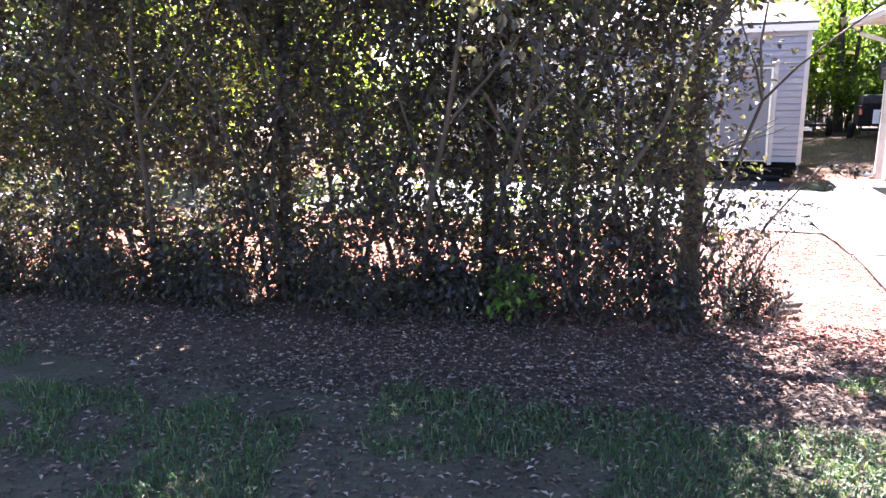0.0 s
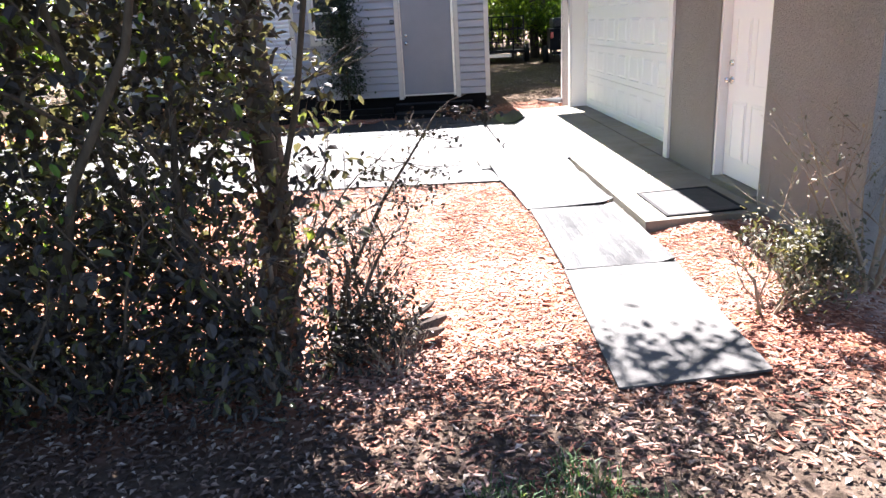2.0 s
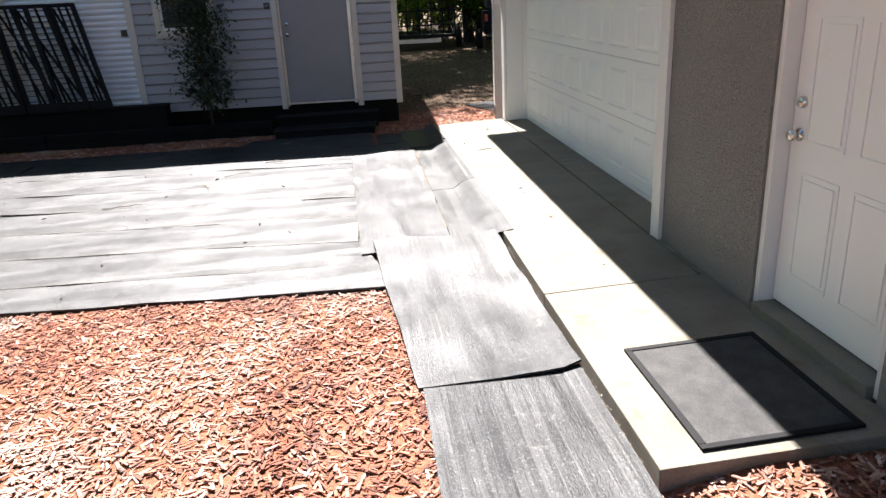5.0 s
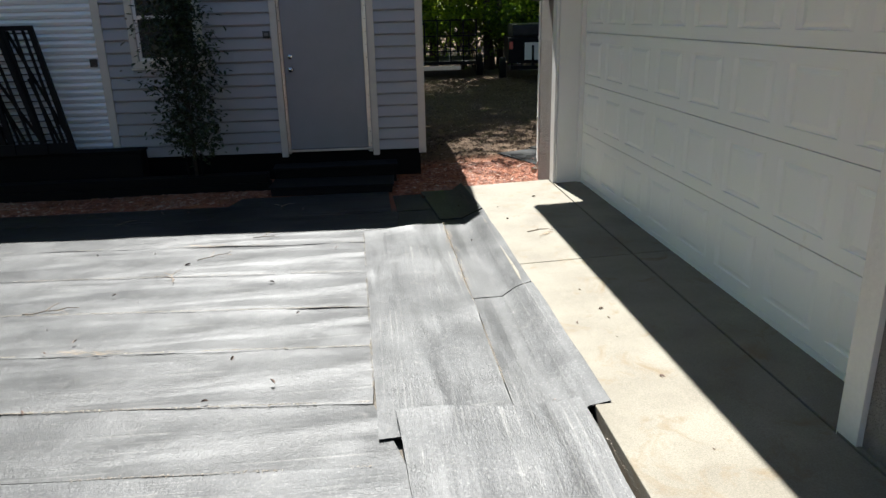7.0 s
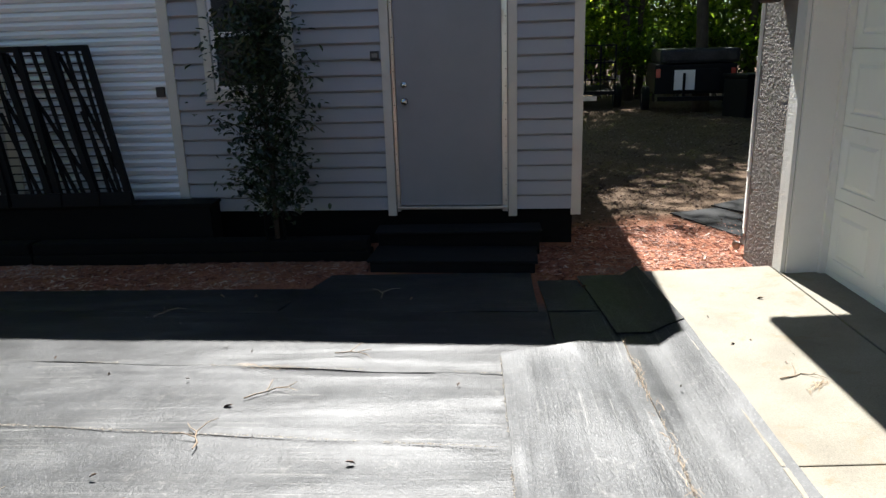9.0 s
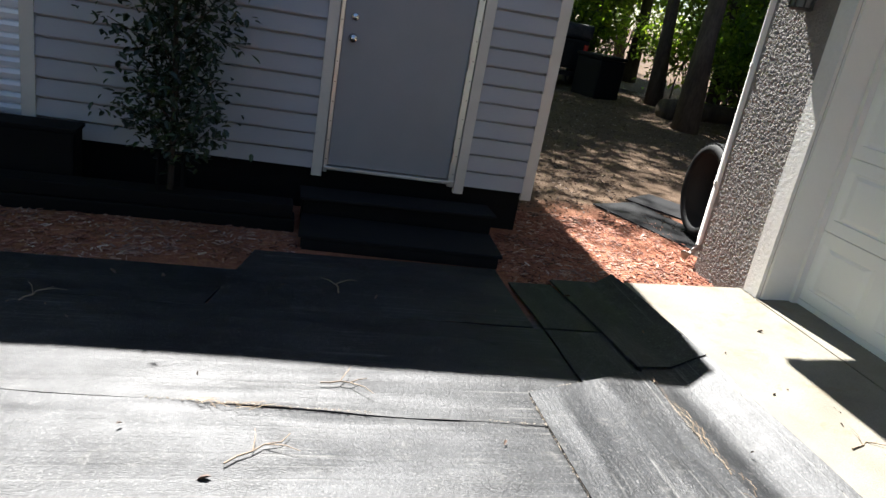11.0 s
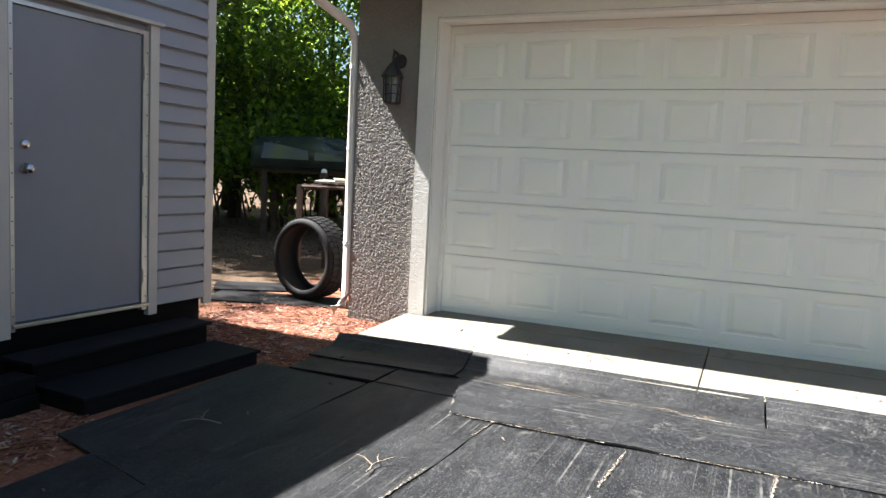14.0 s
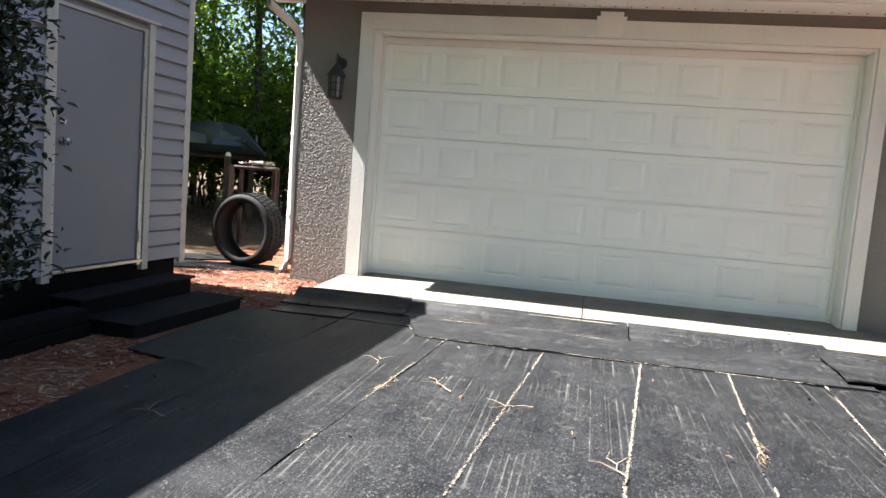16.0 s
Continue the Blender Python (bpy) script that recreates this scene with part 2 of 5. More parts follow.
def glass_material():
    m, n, l, b = nodes_of("window_glass")
    b.inputs["Base Color"].default_value = (0.02, 0.025, 0.03, 1)
    b.inputs["Roughness"].default_value = 0.06
    b.inputs["Specular IOR Level"].default_value = 0.6
    tc = n.new("ShaderNodeTexCoord")
    l.new(bump(n, l, tex_noise(n, l, tc.outputs["Object"], 4.0, 2.0), 0.15, 0.004), b.inputs["Normal"])
    return m


M = {
    "ground": ground_material(),
    "stucco": stucco_material(),
    "rubber": rubber_material("belt_rubber", 0.15),
    "ribbed": rubber_material("ribbed_belt_rubber", 1.0),
    "glass": glass_material(),
    "smooth_mat": surface("dusty_smooth_rubber", (0.055, 0.054, 0.052), (0.115, 0.112, 0.108), 70, 1.6, 0.8, 0.4, 0.002, 0.12, stain=((0.03, 0.03, 0.029), 2.6, 0.60, 0.6)),
    "white": surface("white_paint", (0.74, 0.72, 0.68), (0.80, 0.785, 0.75), 90, 1.6, 0.5, 0.05, 0.0006, stain=((0.5, 0.44, 0.36), 5.0, 0.66, 0.25)),
    "trim_stucco": surface("white_stucco_trim", (0.70, 0.68, 0.64), (0.78, 0.765, 0.73), 34, 1.6, 0.7, 0.10, 0.008),
    "door_white": surface("white_steel_door", (0.82, 0.815, 0.80), (0.86, 0.855, 0.84), 160, 0.9, 0.42, 0.03, 0.0004, stain=((0.55, 0.47, 0.36), 2.2, 0.64, 0.35)),
    "grey_door": surface("grey_door_paint", (0.205, 0.205, 0.219), (0.24, 0.24, 0.253), 140, 1.3, 0.5, 0.06, 0.0006),
    "siding": surface("vinyl_siding", (0.282, 0.280, 0.294), (0.335, 0.333, 0.346), 120, 1.2, 0.5, 0.06, 0.0006, stretch=(0.3, 1, 1)),
    "cream": surface("cream_trim_paint", (0.47, 0.44, 0.38), (0.55, 0.52, 0.455), 110, 2.0, 0.5, 0.08, 0.0008, stain=((0.30, 0.24, 0.17), 7.0, 0.66, 0.5)),
    "shutter": surface("white_ribbed_steel", (0.66, 0.68, 0.70), (0.74, 0.755, 0.77), 80, 1.0, 0.4, 0.05, 0.0005),
    "alu": surface("worn_aluminium", (0.55, 0.54, 0.51), (0.66, 0.65, 0.62), 150, 6, 0.32, 0.15, 0.0005, metal=0.9),
    "chrome": surface("satin_nickel", (0.62, 0.60, 0.57), (0.7, 0.68, 0.64), 60, 8, 0.22, 0.05, 0.0, metal=1.0),
    "concrete": surface("concrete", (0.172, 0.154, 0.122), (0.245, 0.225, 0.182), 130, 2.3, 0.85, 0.40, 0.004, 0.3, stain=((0.14, 0.103, 0.060), 3.4, 0.55, 0.75)),
    "black_steel": surface("black_painted_steel", (0.005, 0.005, 0.006), (0.008, 0.008, 0.009), 60, 4, 0.6, 0.3, 0.0006, 0.12),
    "lamp_black": surface("black_cast_iron", (0.012, 0.012, 0.012), (0.03, 0.028, 0.026), 70, 6, 0.5, 0.3, 0.0008),
    "lamp_glass": surface("frosted_glass", (0.14, 0.14, 0.135), (0.2, 0.2, 0.19), 40, 5, 0.25, 0.1, 0.0004),
    "timber_black": surface("blackened_timber", (0.004, 0.0038, 0.0038), (0.009, 0.008, 0.0075), 50, 3, 0.85, 0.4, 0.004, 0.15, stretch=(0.15, 1, 1)),
    "step_rubber": surface("step_rubber", (0.005, 0.005, 0.006), (0.011, 0.011, 0.012), 60, 3, 0.72, 0.3, 0.003, 0.16, stain=((0.17, 0.15, 0.12), 9, 0.66, 0.5)),
    "tyre": surface("tyre_rubber", (0.007, 0.007, 0.0075), (0.014, 0.014, 0.014), 70, 5, 0.7, 0.3, 0.001, 0.2),
    "mat": surface("door_mat_pile", (0.030, 0.030, 0.031), (0.075, 0.073, 0.070), 120, 9, 0.75, 0.6, 0.004, 0.25),
    "bark": surface("bark", (0.055, 0.042, 0.032), (0.12, 0.095, 0.075), 30, 5, 0.92, 0.5, 0.012, 0.2, stretch=(1, 1, 0.25)),
    "twig": surface("pale_twig", (0.20, 0.15, 0.11), (0.32, 0.25, 0.18), 40, 6, 0.9, 0.3, 0.002, 0.2),
    "deadwood": surface("weathered_wood", (0.045, 0.033, 0.026), (0.095, 0.072, 0.058), 40, 5, 0.9, 0.4, 0.006, 0.2, stretch=(1, 0.2, 1)),
    "rust": surface("rusty_steel", (0.035, 0.020, 0.015), (0.075, 0.040, 0.028), 50, 6, 0.7, 0.4, 0.001, metal=0.3),
    "plank": surface("grey_plank", (0.30, 0.26, 0.21), (0.42, 0.37, 0.31), 50, 4, 0.85, 0.3, 0.003, stretch=(0.2, 1, 1)),
    "roof": surface("asphalt_shingle", (0.10, 0.09, 0.08), (0.17, 0.155, 0.14), 60, 3, 0.95, 0.4, 0.006, 0.2),
    "shell": surface("dark_green_shell", (0.022, 0.029, 0.027), (0.036, 0.046, 0.042), 40, 2, 0.25, 0.1, 0.0),
    "red_lens": surface("red_lens", (0.35, 0.02, 0.015), (0.45, 0.03, 0.02), 30, 4, 0.25, 0.1, 0.0),
    "leaf_hedge": leaf_material("hedge_leaves", (0.030, 0.026, 0.032), (0.066, 0.058, 0.058), (0.13, 0.15, 0.045), 0.36, 0.5, 0.35),
    "leaf_dark": leaf_material("bush_leaves", (0.016, 0.013, 0.012), (0.030, 0.025, 0.021), (0.06, 0.052, 0.032), 0.12, 0.55, 0.25),
    "leaf_plant": leaf_material("evergreen_leaves", (0.012, 0.022, 0.012), (0.025, 0.042, 0.018), (0.05, 0.075, 0.03), 0.2, 0.35, 0.5),
    "leaf_bright": leaf_material("young_leaves", (0.05, 0.11, 0.02), (0.10, 0.19, 0.03), (0.19, 0.26, 0.05), 0.45, 0.5, 0.3),
    "leaf_tree": leaf_material("tree_leaves", (0.040, 0.072, 0.016), (0.155, 0.215, 0.042), (0.36, 0.41, 0.10), 0.62, 0.42, 0.45, True),
    "leaf_shrub": leaf_material("pale_shrub_leaves", (0.045, 0.046, 0.030), (0.105, 0.095, 0.065), (0.27, 0.21, 0.15), 0.22, 0.5, 0.4),
    "blade": leaf_material("grass_blades", (0.026, 0.060, 0.026), (0.065, 0.120, 0.048), (0.26, 0.26, 0.14), 0.35, 0.5, 0.3),
    "chips": chip_material("mulch_chips", [(0.0, (0.10, 0.034, 0.022)), (0.35, (0.25, 0.088, 0.052)), (0.65, (0.36, 0.145, 0.088)), (0.88, (0.45, 0.250, 0.172)), (1.0, (0.58, 0.46, 0.38))], bleached=(0.50, 0.41, 0.345)),
    "grit": chip_material("seam_grit", [(0.0, (0.15, 0.115, 0.08)), (0.6, (0.29, 0.25, 0.20)), (1.0, (0.45, 0.41, 0.35))]),
    "straw": chip_material("pine_straw", [(0.0, (0.12, 0.08, 0.045)), (0.6, (0.25, 0.18, 0.11)), (1.0, (0.42, 0.33, 0.22))]),
    "dead_leaf": chip_material("dead_leaves", [(0.0, (0.025, 0.018, 0.015)), (0.45, (0.085, 0.052, 0.038)), (0.78, (0.19, 0.125, 0.092)), (1.0, (0.40, 0.33, 0.27))], 0.65),
}


# ---------------------------------------------------------------- mesh helpers
def box(bm, x0, x1, y0, y1, z0, z1, bev=0.0):
    vs = [bm.verts.new((x, y, z)) for z in (z0, z1) for y in (y0, y1) for x in (x0, x1)]
    fs = [bm.faces.new([vs[i] for i in f]) for f in
          ((0, 2, 3, 1), (4, 5, 7, 6), (0, 1, 5, 4), (2, 6, 7, 3), (1, 3, 7, 5), (0, 4, 6, 2))]
    if bev:
        bmesh.ops.bevel(bm, geom=list({e for f in fs for e in f.edges}), offset=bev, segments=2, affect='EDGES', profile=0.6)
    return vs


def tube(bm, pts, radii, n=6, cap=True):
    """A round bar through points, with a radius at each."""
    rings = []
    pts = [Vector(p) for p in pts]
    for i, p in enumerate(pts):
        d = (pts[min(i + 1, len(pts) - 1)] - pts[max(i - 1, 0)]).normalized()
        a = d.orthogonal().normalized() if abs(d.z) < 0.9 else Vector((1, 0, 0)) - d * d.x
        a.normalize()
        b = d.cross(a)
        r = radii[i] if isinstance(radii, (list, tuple)) else radii
        rings.append([bm.verts.new(p + r * (math.cos(2 * math.pi * k / n) * a + math.sin(2 * math.pi * k / n) * b)) for k in range(n)])
    for r0, r1 in zip(rings, rings[1:]):
        for k in range(n):
            bm.faces.new((r0[k], r0[(k + 1) % n], r1[(k + 1) % n], r1[k]))
    if cap:
        bm.faces.new(rings[0][::-1])
        bm.faces.new(rings[-1])
    return rings


def lathe(bm, profile, n=20, axis='Z', centre=(0, 0, 0)):
    c = Vector(centre)
    rings = []
    for r, h in profile:
        ring = []
        for k in range(n):
            a = 2 * math.pi * k / n
            u, v = r * math.cos(a), r * math.sin(a)
            p = {'Z': (u, v, h), 'X': (h, u, v), 'Y': (u, h, v)}[axis]
            ring.append(bm.verts.new(c + Vector(p)))
        rings.append(ring)
    for r0, r1 in zip(rings, rings[1:]):
        for k in range(n):
            bm.faces.new((r0[k], r0[(k + 1) % n], r1[(k + 1) % n], r1[k]))
    return rings


def finish(bm, name, smooth=False):
    bmesh.ops.recalc_face_normals(bm, faces=bm.faces)
    me = bpy.data.meshes.new(name)
    bm.to_mesh(me)
    bm.free()
    if smooth:
        me.polygons.foreach_set("use_smooth", [True] * len(me.polygons))
    return me


def part(name, bm, material, parent=None, label="", smooth=False):
    me = finish(bm, name, smooth)
    me.materials.append(M[material])
    ob = new(name, me)
    ob.parent = parent
    if label:
        tagged(ob, label)
    return ob


def share(name, me, parent, loc, rot=(0, 0, 0), scale=(1, 1, 1)):
    ob = new(name, me)
    ob.parent = parent
    ob.location, ob.rotation_euler, ob.scale = loc, rot, scale
    return ob


def thing(name, label, category, m=None, group="", kind=""):
    ob = new(name)
    ob.empty_display_size = 0.1
    if m is not None:
        ob.matrix_world = m
    return tagged(ob, label, category, group, kind)


def boxes(name, spans, material, parent=None, label="", bev=0.0):
    bm = bmesh.new()
    for s in spans:
        box(bm, *s, bev)
    return part(name, bm, material, parent, label)


def raw(name, verts, faces, material, parent=None, smooth=False):
    me = bpy.data.meshes.new(name)
    me.from_pydata(verts, [], faces)
    me.materials.append(M[material])
    if smooth:
        me.polygons.foreach_set("use_smooth", [True] * len(me.polygons))
    ob = new(name, me)
    ob.parent = parent
    return ob


def leaves(points, size, rng, droop=0.3, wide=0.5, fold=0.25):
    """Folded leaves: verts and faces; each leaf is two small triangles pairs along its midrib."""
    V, F = [], []
    for p in points:
        a, t = rng.uniform(0, 2 * math.pi), rng.uniform(-0.9, 0.6) - droop
        s = size * rng.uniform(0.6, 1.3)
        d = Vector((math.cos(a) * math.cos(t), math.sin(a) * math.cos(t), math.sin(t)))
        side = d.cross(Vector((rng.uniform(-.6, .6), rng.uniform(-.6, .6), 1))).normalized()
        up = side.cross(d)
        k = len(V)
        w = s * wide * 0.5
        tip = p + d * s - up * s * 0.10
        V += [p, p + d * s * 0.25 + side * w * 0.85 + up * w * fold, p + d * s * 0.68 + side * w * 0.8 + up * w * fold, tip,
              p + d * s * 0.68 - side * w * 0.8 + up * w * fold, p + d * s * 0.25 - side * w * 0.85 + up * w * fold]
        F += [(k, k + 1, k + 2, k + 3), (k, k + 3, k + 4, k + 5)]
    return V, F


# ---------------------------------------------------------------- ground
def ground_height(x, y):
    h = -0.172 + 0.018 * noise.noise(Vector((x * 0.7, y * 0.7, 3.1)))
    if 2.0 < x < 3.3 and 4.4 < y < 5.7:      # mulch banked against the slab
        h += 0.080 * max(0.0, 1 - max(0.0, 5.4 - y) / 0.8) * min(1.0, (x - 2.0) / 0.4)
    if y > 15:
        h += min(0.25, (y - 15) * 0.012) * 0.2 + 0.05 * noise.noise(Vector((x * 0.25, y * 0.25, 8.0))) * min(1, (y - 15) / 6)
    return h


def make_ground():
    xs = [-400, -150, -60, -30] + [-16 + 0.4 * i for i in range(91)] + [30, 60, 150, 400]
    ys = [-400, -150, -60, -25, -12] + [-6 + 0.4 * i for i in range(106)] + [50, 80, 160, 420]
    V = [(x, y, ground_height(x, y)) for y in ys for x in xs]
    w = len(xs)
    F = [(j * w + i, j * w + i + 1, (j + 1) * w + i + 1, (j + 1) * w + i) for j in range(len(ys) - 1) for i in range(w - 1)]
    tagged(raw("ground", V, F, "ground", smooth=True), "sandy soil with grass, leaf litter and red mulch", "ground", kind="structure")


make_ground()

# ---------------------------------------------------------------- garage house
WX = 3.0            # outer face of the garage wall
Y0, Y1 = 4.40, 13.65
GD0, GD1, GDH = 7.97, 12.85, 2.61
SD0, SD1, SDH = 5.76, 6.72, 2.06
TOP = 2.93

wall_w = thing("wall_west", "taupe textured stucco wall of the garage", "wall", kind="structure")
boxes("stucco_wall", [
    (WX, WX + 0.2, GD1, Y1, -0.2, TOP), (WX, WX + 0.2, GD0, GD1, GDH, TOP), (WX, WX + 0.2, SD1, GD0, -0.2, TOP),
    (WX, WX + 0.2, SD0, SD1, SDH, TOP), (WX, WX + 0.2, Y0, SD0, -0.2, TOP)], "stucco", wall_w)


def stucco_coat(y0, y1, z0, z1, step=0.0052):
    """The knobbly coat on the far pier: wandering ridges a few millimetres high."""
    ny, nz = int((y1 - y0) / step), int((z1 - z0) / step)
    V, F = [], []
    for j in range(nz + 1):
        for i in range(ny + 1):
            y, z = y0 + (y1 - y0) * i / ny, z0 + (z1 - z0) * j / nz
            a = noise.noise(Vector((y * 66, z * 66, 1.7))) + 0.4 * noise.noise(Vector((y * 130, z * 130, 4.0)))
            h = 0.0019 * min(1.0, max(0.0, 0.5 + 1.6 * a))
            V.append((WX - 0.003 - h, y, z))
    w = ny + 1
    for j in range(nz):
        for i in range(ny):
            F.append((j * w + i, (j + 1) * w + i, (j + 1) * w + i + 1, j * w + i + 1))
    raw("stucco_coat", V, F, "stucco", wall_w, smooth=True)


stucco_coat(GD1 + 0.17, Y1, -0.19, TOP - 0.03)
wall_s = thing("wall_south", "taupe stucco end wall of the garage", "wall", kind="structure")
boxes("stucco_wall", [(WX + 0.202, 10.0, Y0, Y0 + 0.2, -0.2, TOP)], "stucco", wall_s)
wall_n = thing("wall_north", "taupe stucco back wall of the garage", "wall", kind="structure")
boxes("stucco_wall", [(WX + 0.202, 10.0, Y1 - 0.2, Y1, -0.2, TOP)], "stucco", wall_n)
wall_e = thing("wall_east", "taupe stucco far wall of the garage", "wall", kind="structure")
boxes("stucco_wall", [(9.8, 10.0, Y0 + 0.202, Y1 - 0.202, -0.2, TOP)], "stucco", wall_e)

# roof with soffit, fascia, gutter
EX, EZ = 2.46, 2.90
RY0, RY1 = 3.98, 14.07
roof = thing("roof", "shingled garage roof with white soffit and gutter", "roof", kind="structure")
bm = bmesh.new()
v = [bm.verts.new(p) for p in ((EX - 0.04, RY0, EZ + 0.14), (6.5, RY0, EZ + 1.5), (10.5, RY0, EZ + 0.14), (EX - 0.04, RY1, EZ + 0.14), (6.5, RY1, EZ + 1.5), (10.5, RY1, EZ + 0.14))]
v2 = [bm.verts.new(q.co - Vector((0, 0, 0.05))) for q in v]
for a in ((v[0], v[1], v[4], v[3]), (v[1], v[2], v[5], v[4]), (v2[3], v2[4], v2[1], v2[0]), (v2[4], v2[5], v2[2], v2[1]),
          (v[0], v2[0], v2[1], v[1]), (v[1], v2[1], v2[2], v[2]), (v[3], v[4], v2[4], v2[3]), (v[4], v[5], v2[5], v2[4]), (v[0], v[3], v2[3], v2[0]), (v[2], v2[2], v2[5], v[5])):
    bm.faces.new(a)
part("shingles", bm, "roof", roof)
boxes("fascia", [(EX, EX + 0.02, RY0, RY1, EZ - 0.03, EZ + 0.10)], "white", roof)
# vented soffit: boards with small gaps and a row of vent holes
bm = bmesh.new()
k = RY0
while k < RY1 - 0.01:
    box(bm, EX + 0.021, WX + 0.19, k, min(k + 0.297, RY1), EZ, EZ + 0.012)
    k += 0.30
part("soffit", bm, "white", roof)
bm = bmesh.new()
k = RY0 + 0.1
while k < RY1:
    box(bm, WX - 0.10, WX - 0.082, k, k + 0.018, EZ - 0.003, EZ)
    k += 0.15
part("soffit_vent", bm, "lamp_black", roof)
bm = bmesh.new()
prof = [(EX - 0.005, EZ + 0.10), (EX - 0.115, EZ + 0.10), (EX - 0.12, EZ + 0.06), (EX - 0.10, EZ + 0.03), (EX - 0.085, EZ - 0.02), (EX - 0.005, EZ - 0.02)]
ends = [[bm.verts.new((x, y, z)) for x, z in prof] for y in (RY0, RY1)]
for i in range(6):
    bm.faces.new((ends[0][i], ends[0][(i + 1) % 6], ends[1][(i + 1) % 6], ends[1][i]))
bm.faces.new(ends[0]); bm.faces.new(ends[1][::-1])
part("gutter", bm, "white", roof, "white ogee rain gutter")
for yy, nm in ((Y0, "gable_south"), (Y1, "gable_north")):
    bm = bmesh.new()
    s = 0.0 if yy == Y0 else -0.2
    a = [bm.verts.new((x, yy + s + d, z)) for d in (0, 0.2) for x, z in ((WX, TOP + 0.002), (10.0, TOP + 0.002), (6.5, EZ + 1.42))]
    for f in ((a[0], a[1], a[2]), (a[5], a[4], a[3]), (a[0], a[3], a[4], a[1]), (a[1], a[4], a[5], a[2]), (a[2], a[5], a[3], a[0])):
        bm.faces.new(f)
    part("gable", bm, "stucco", roof)

# downspout at the corner
bm = bmesh.new()
pth = [(EX - 0.05, Y1 + 0.22, EZ - 0.02), (EX - 0.04, Y1 + 0.21, EZ - 0.10), (EX + 0.06, Y1 + 0.18, EZ - 0.17), (WX - 0.06, Y1 + 0.06, EZ - 0.33),
       (WX + 0.03, Y1 + 0.05, EZ - 0.46), (WX + 0.03, Y1 + 0.05, 1.2), (WX + 0.03, Y1 + 0.05, 0.08), (WX + 0.02, Y1 + 0.08, -0.04), (WX - 0.01, Y1 + 0.17, -0.10)]
tube(bm, pth, 0.042, 10)
spout = part("downspout", bm, "white", None, smooth=True)
tagged(spout, "white metal downspout with elbows at the garage corner", "downspout", kind="structure")
bm = bmesh.new()
for z in (0.55, 1.45, 2.2):
    lathe(bm, [(0.044, z - 0.015), (0.047, z - 0.015), (0.047, z + 0.015), (0.044, z + 0.015)], 10, 'Z', (WX + 0.03, Y1 + 0.05, 0))
part("bracket", bm, "white", spout)

# garage door frame: flat white bands with a keystone
frame_ob = thing("garage_door_trim", "white stucco band round the garage door with keystone", "door trim", kind="structure")
P = 0.03
boxes("jamb_trim", [(WX - P, WX - 0.002, GD1, GD1 + 0.15, -0.06, GDH + 0.17)], "trim_stucco", frame_ob)
boxes("jamb_trim", [(WX - P, WX - 0.002, GD0 - 0.13, GD0, -0.06, GDH + 0.17)], "trim_stucco", frame_ob)
boxes("head_trim", [(WX - P, WX - 0.002, GD0 + 0.001, GD1 - 0.001, GDH, GDH + 0.17)], "trim_stucco", frame_ob)
bm = bmesh.new()
kc = 10.41
for hw0, hw1, pr, z0, z1 in ((0.075, 0.115, 0.06, GDH + 0.005, GDH + 0.245), (0.10, 0.15, 0.045, GDH + 0.004, GDH + 0.205)):
    a = [bm.verts.new((x, kc + sgn * hw, z)) for x in (WX - pr, WX - P - 0.001) for z, hw in ((z0, hw0), (z1, hw1)) for sgn in (-1, 1)]
    for f in ((0, 1, 3, 2), (4, 6, 7, 5), (0, 2, 6, 4), (1, 5, 7, 3), (0, 4, 5, 1), (2, 3, 7, 6)):
        bm.faces.new([a[i] for i in f])
part("keystone", bm, "white", frame_ob, "stepped white keystone")
boxes("reveal", [(WX, WX + 0.26, GD1 - 0.025, GD1 - 0.002, -0.06, GDH - 0.002), (WX, WX + 0.26, GD0 + 0.002, GD0 + 0.025, -0.06, GDH - 0.002),
                 (WX, WX + 0.26, GD0 + 0.026, GD1 - 0.026, GDH - 0.025, GDH - 0.002)], "white", frame_ob)
boxes("stop_moulding", [(WX + 0.215, WX + 0.26, GD1 - 0.06, GD1 - 0.027, -0.03, GDH - 0.03), (WX + 0.215, WX + 0.26, GD0 + 0.027, GD0 + 0.06, -0.03, GDH - 0.03),
                        (WX + 0.215, WX + 0.26, GD0 + 0.062, GD1 - 0.062, GDH - 0.10, GDH - 0.03)], "white", frame_ob)

# sectional door: five sections of eight raised panels
gdoor = thing("garage_door", "closed white sectional garage door with raised panels", "garage door", kind="structure")
DX = WX + 0.262
ny, nz = 8, 5
dy0, dy1, dz0, dz1 = GD0 + 0.03, GD1 - 0.03, 0.015, GDH - 0.085
sw, sh = (dy1 - dy0) / ny, (dz1 - dz0) / nz
bm = bmesh.new()
pw, ph = sw * 0.80, sh * 0.66
pts = []
for hw, hh, xx in ((pw / 2, ph / 2, 0.0), (pw / 2 - 0.042, ph / 2 - 0.003, 0.011), (pw / 2 - 0.050, ph / 2 - 0.015, 0.011), (pw / 2 - 0.095, ph / 2 - 0.040, 0.0)):
    pts.append([bm.verts.new((xx, y * hw, z * hh)) for y, z in ((-1, -1), (1, -1), (1, 1), (-1, 1))])
for a, b2 in zip(pts, pts[1:]):
    for i in range(4):
        bm.faces.new((a[i], a[(i + 1) % 4], b2[(i + 1) % 4], b2[i]))
bm.faces.new(pts[-1])
bmesh.ops.recalc_face_normals(bm, faces=bm.faces)
panel_me = bpy.data.meshes.new("door_panel")
for f in bm.faces:
    if f.normal.x > 0.5:
        f.normal_flip()
bm.to_mesh(panel_me)
bm.free()
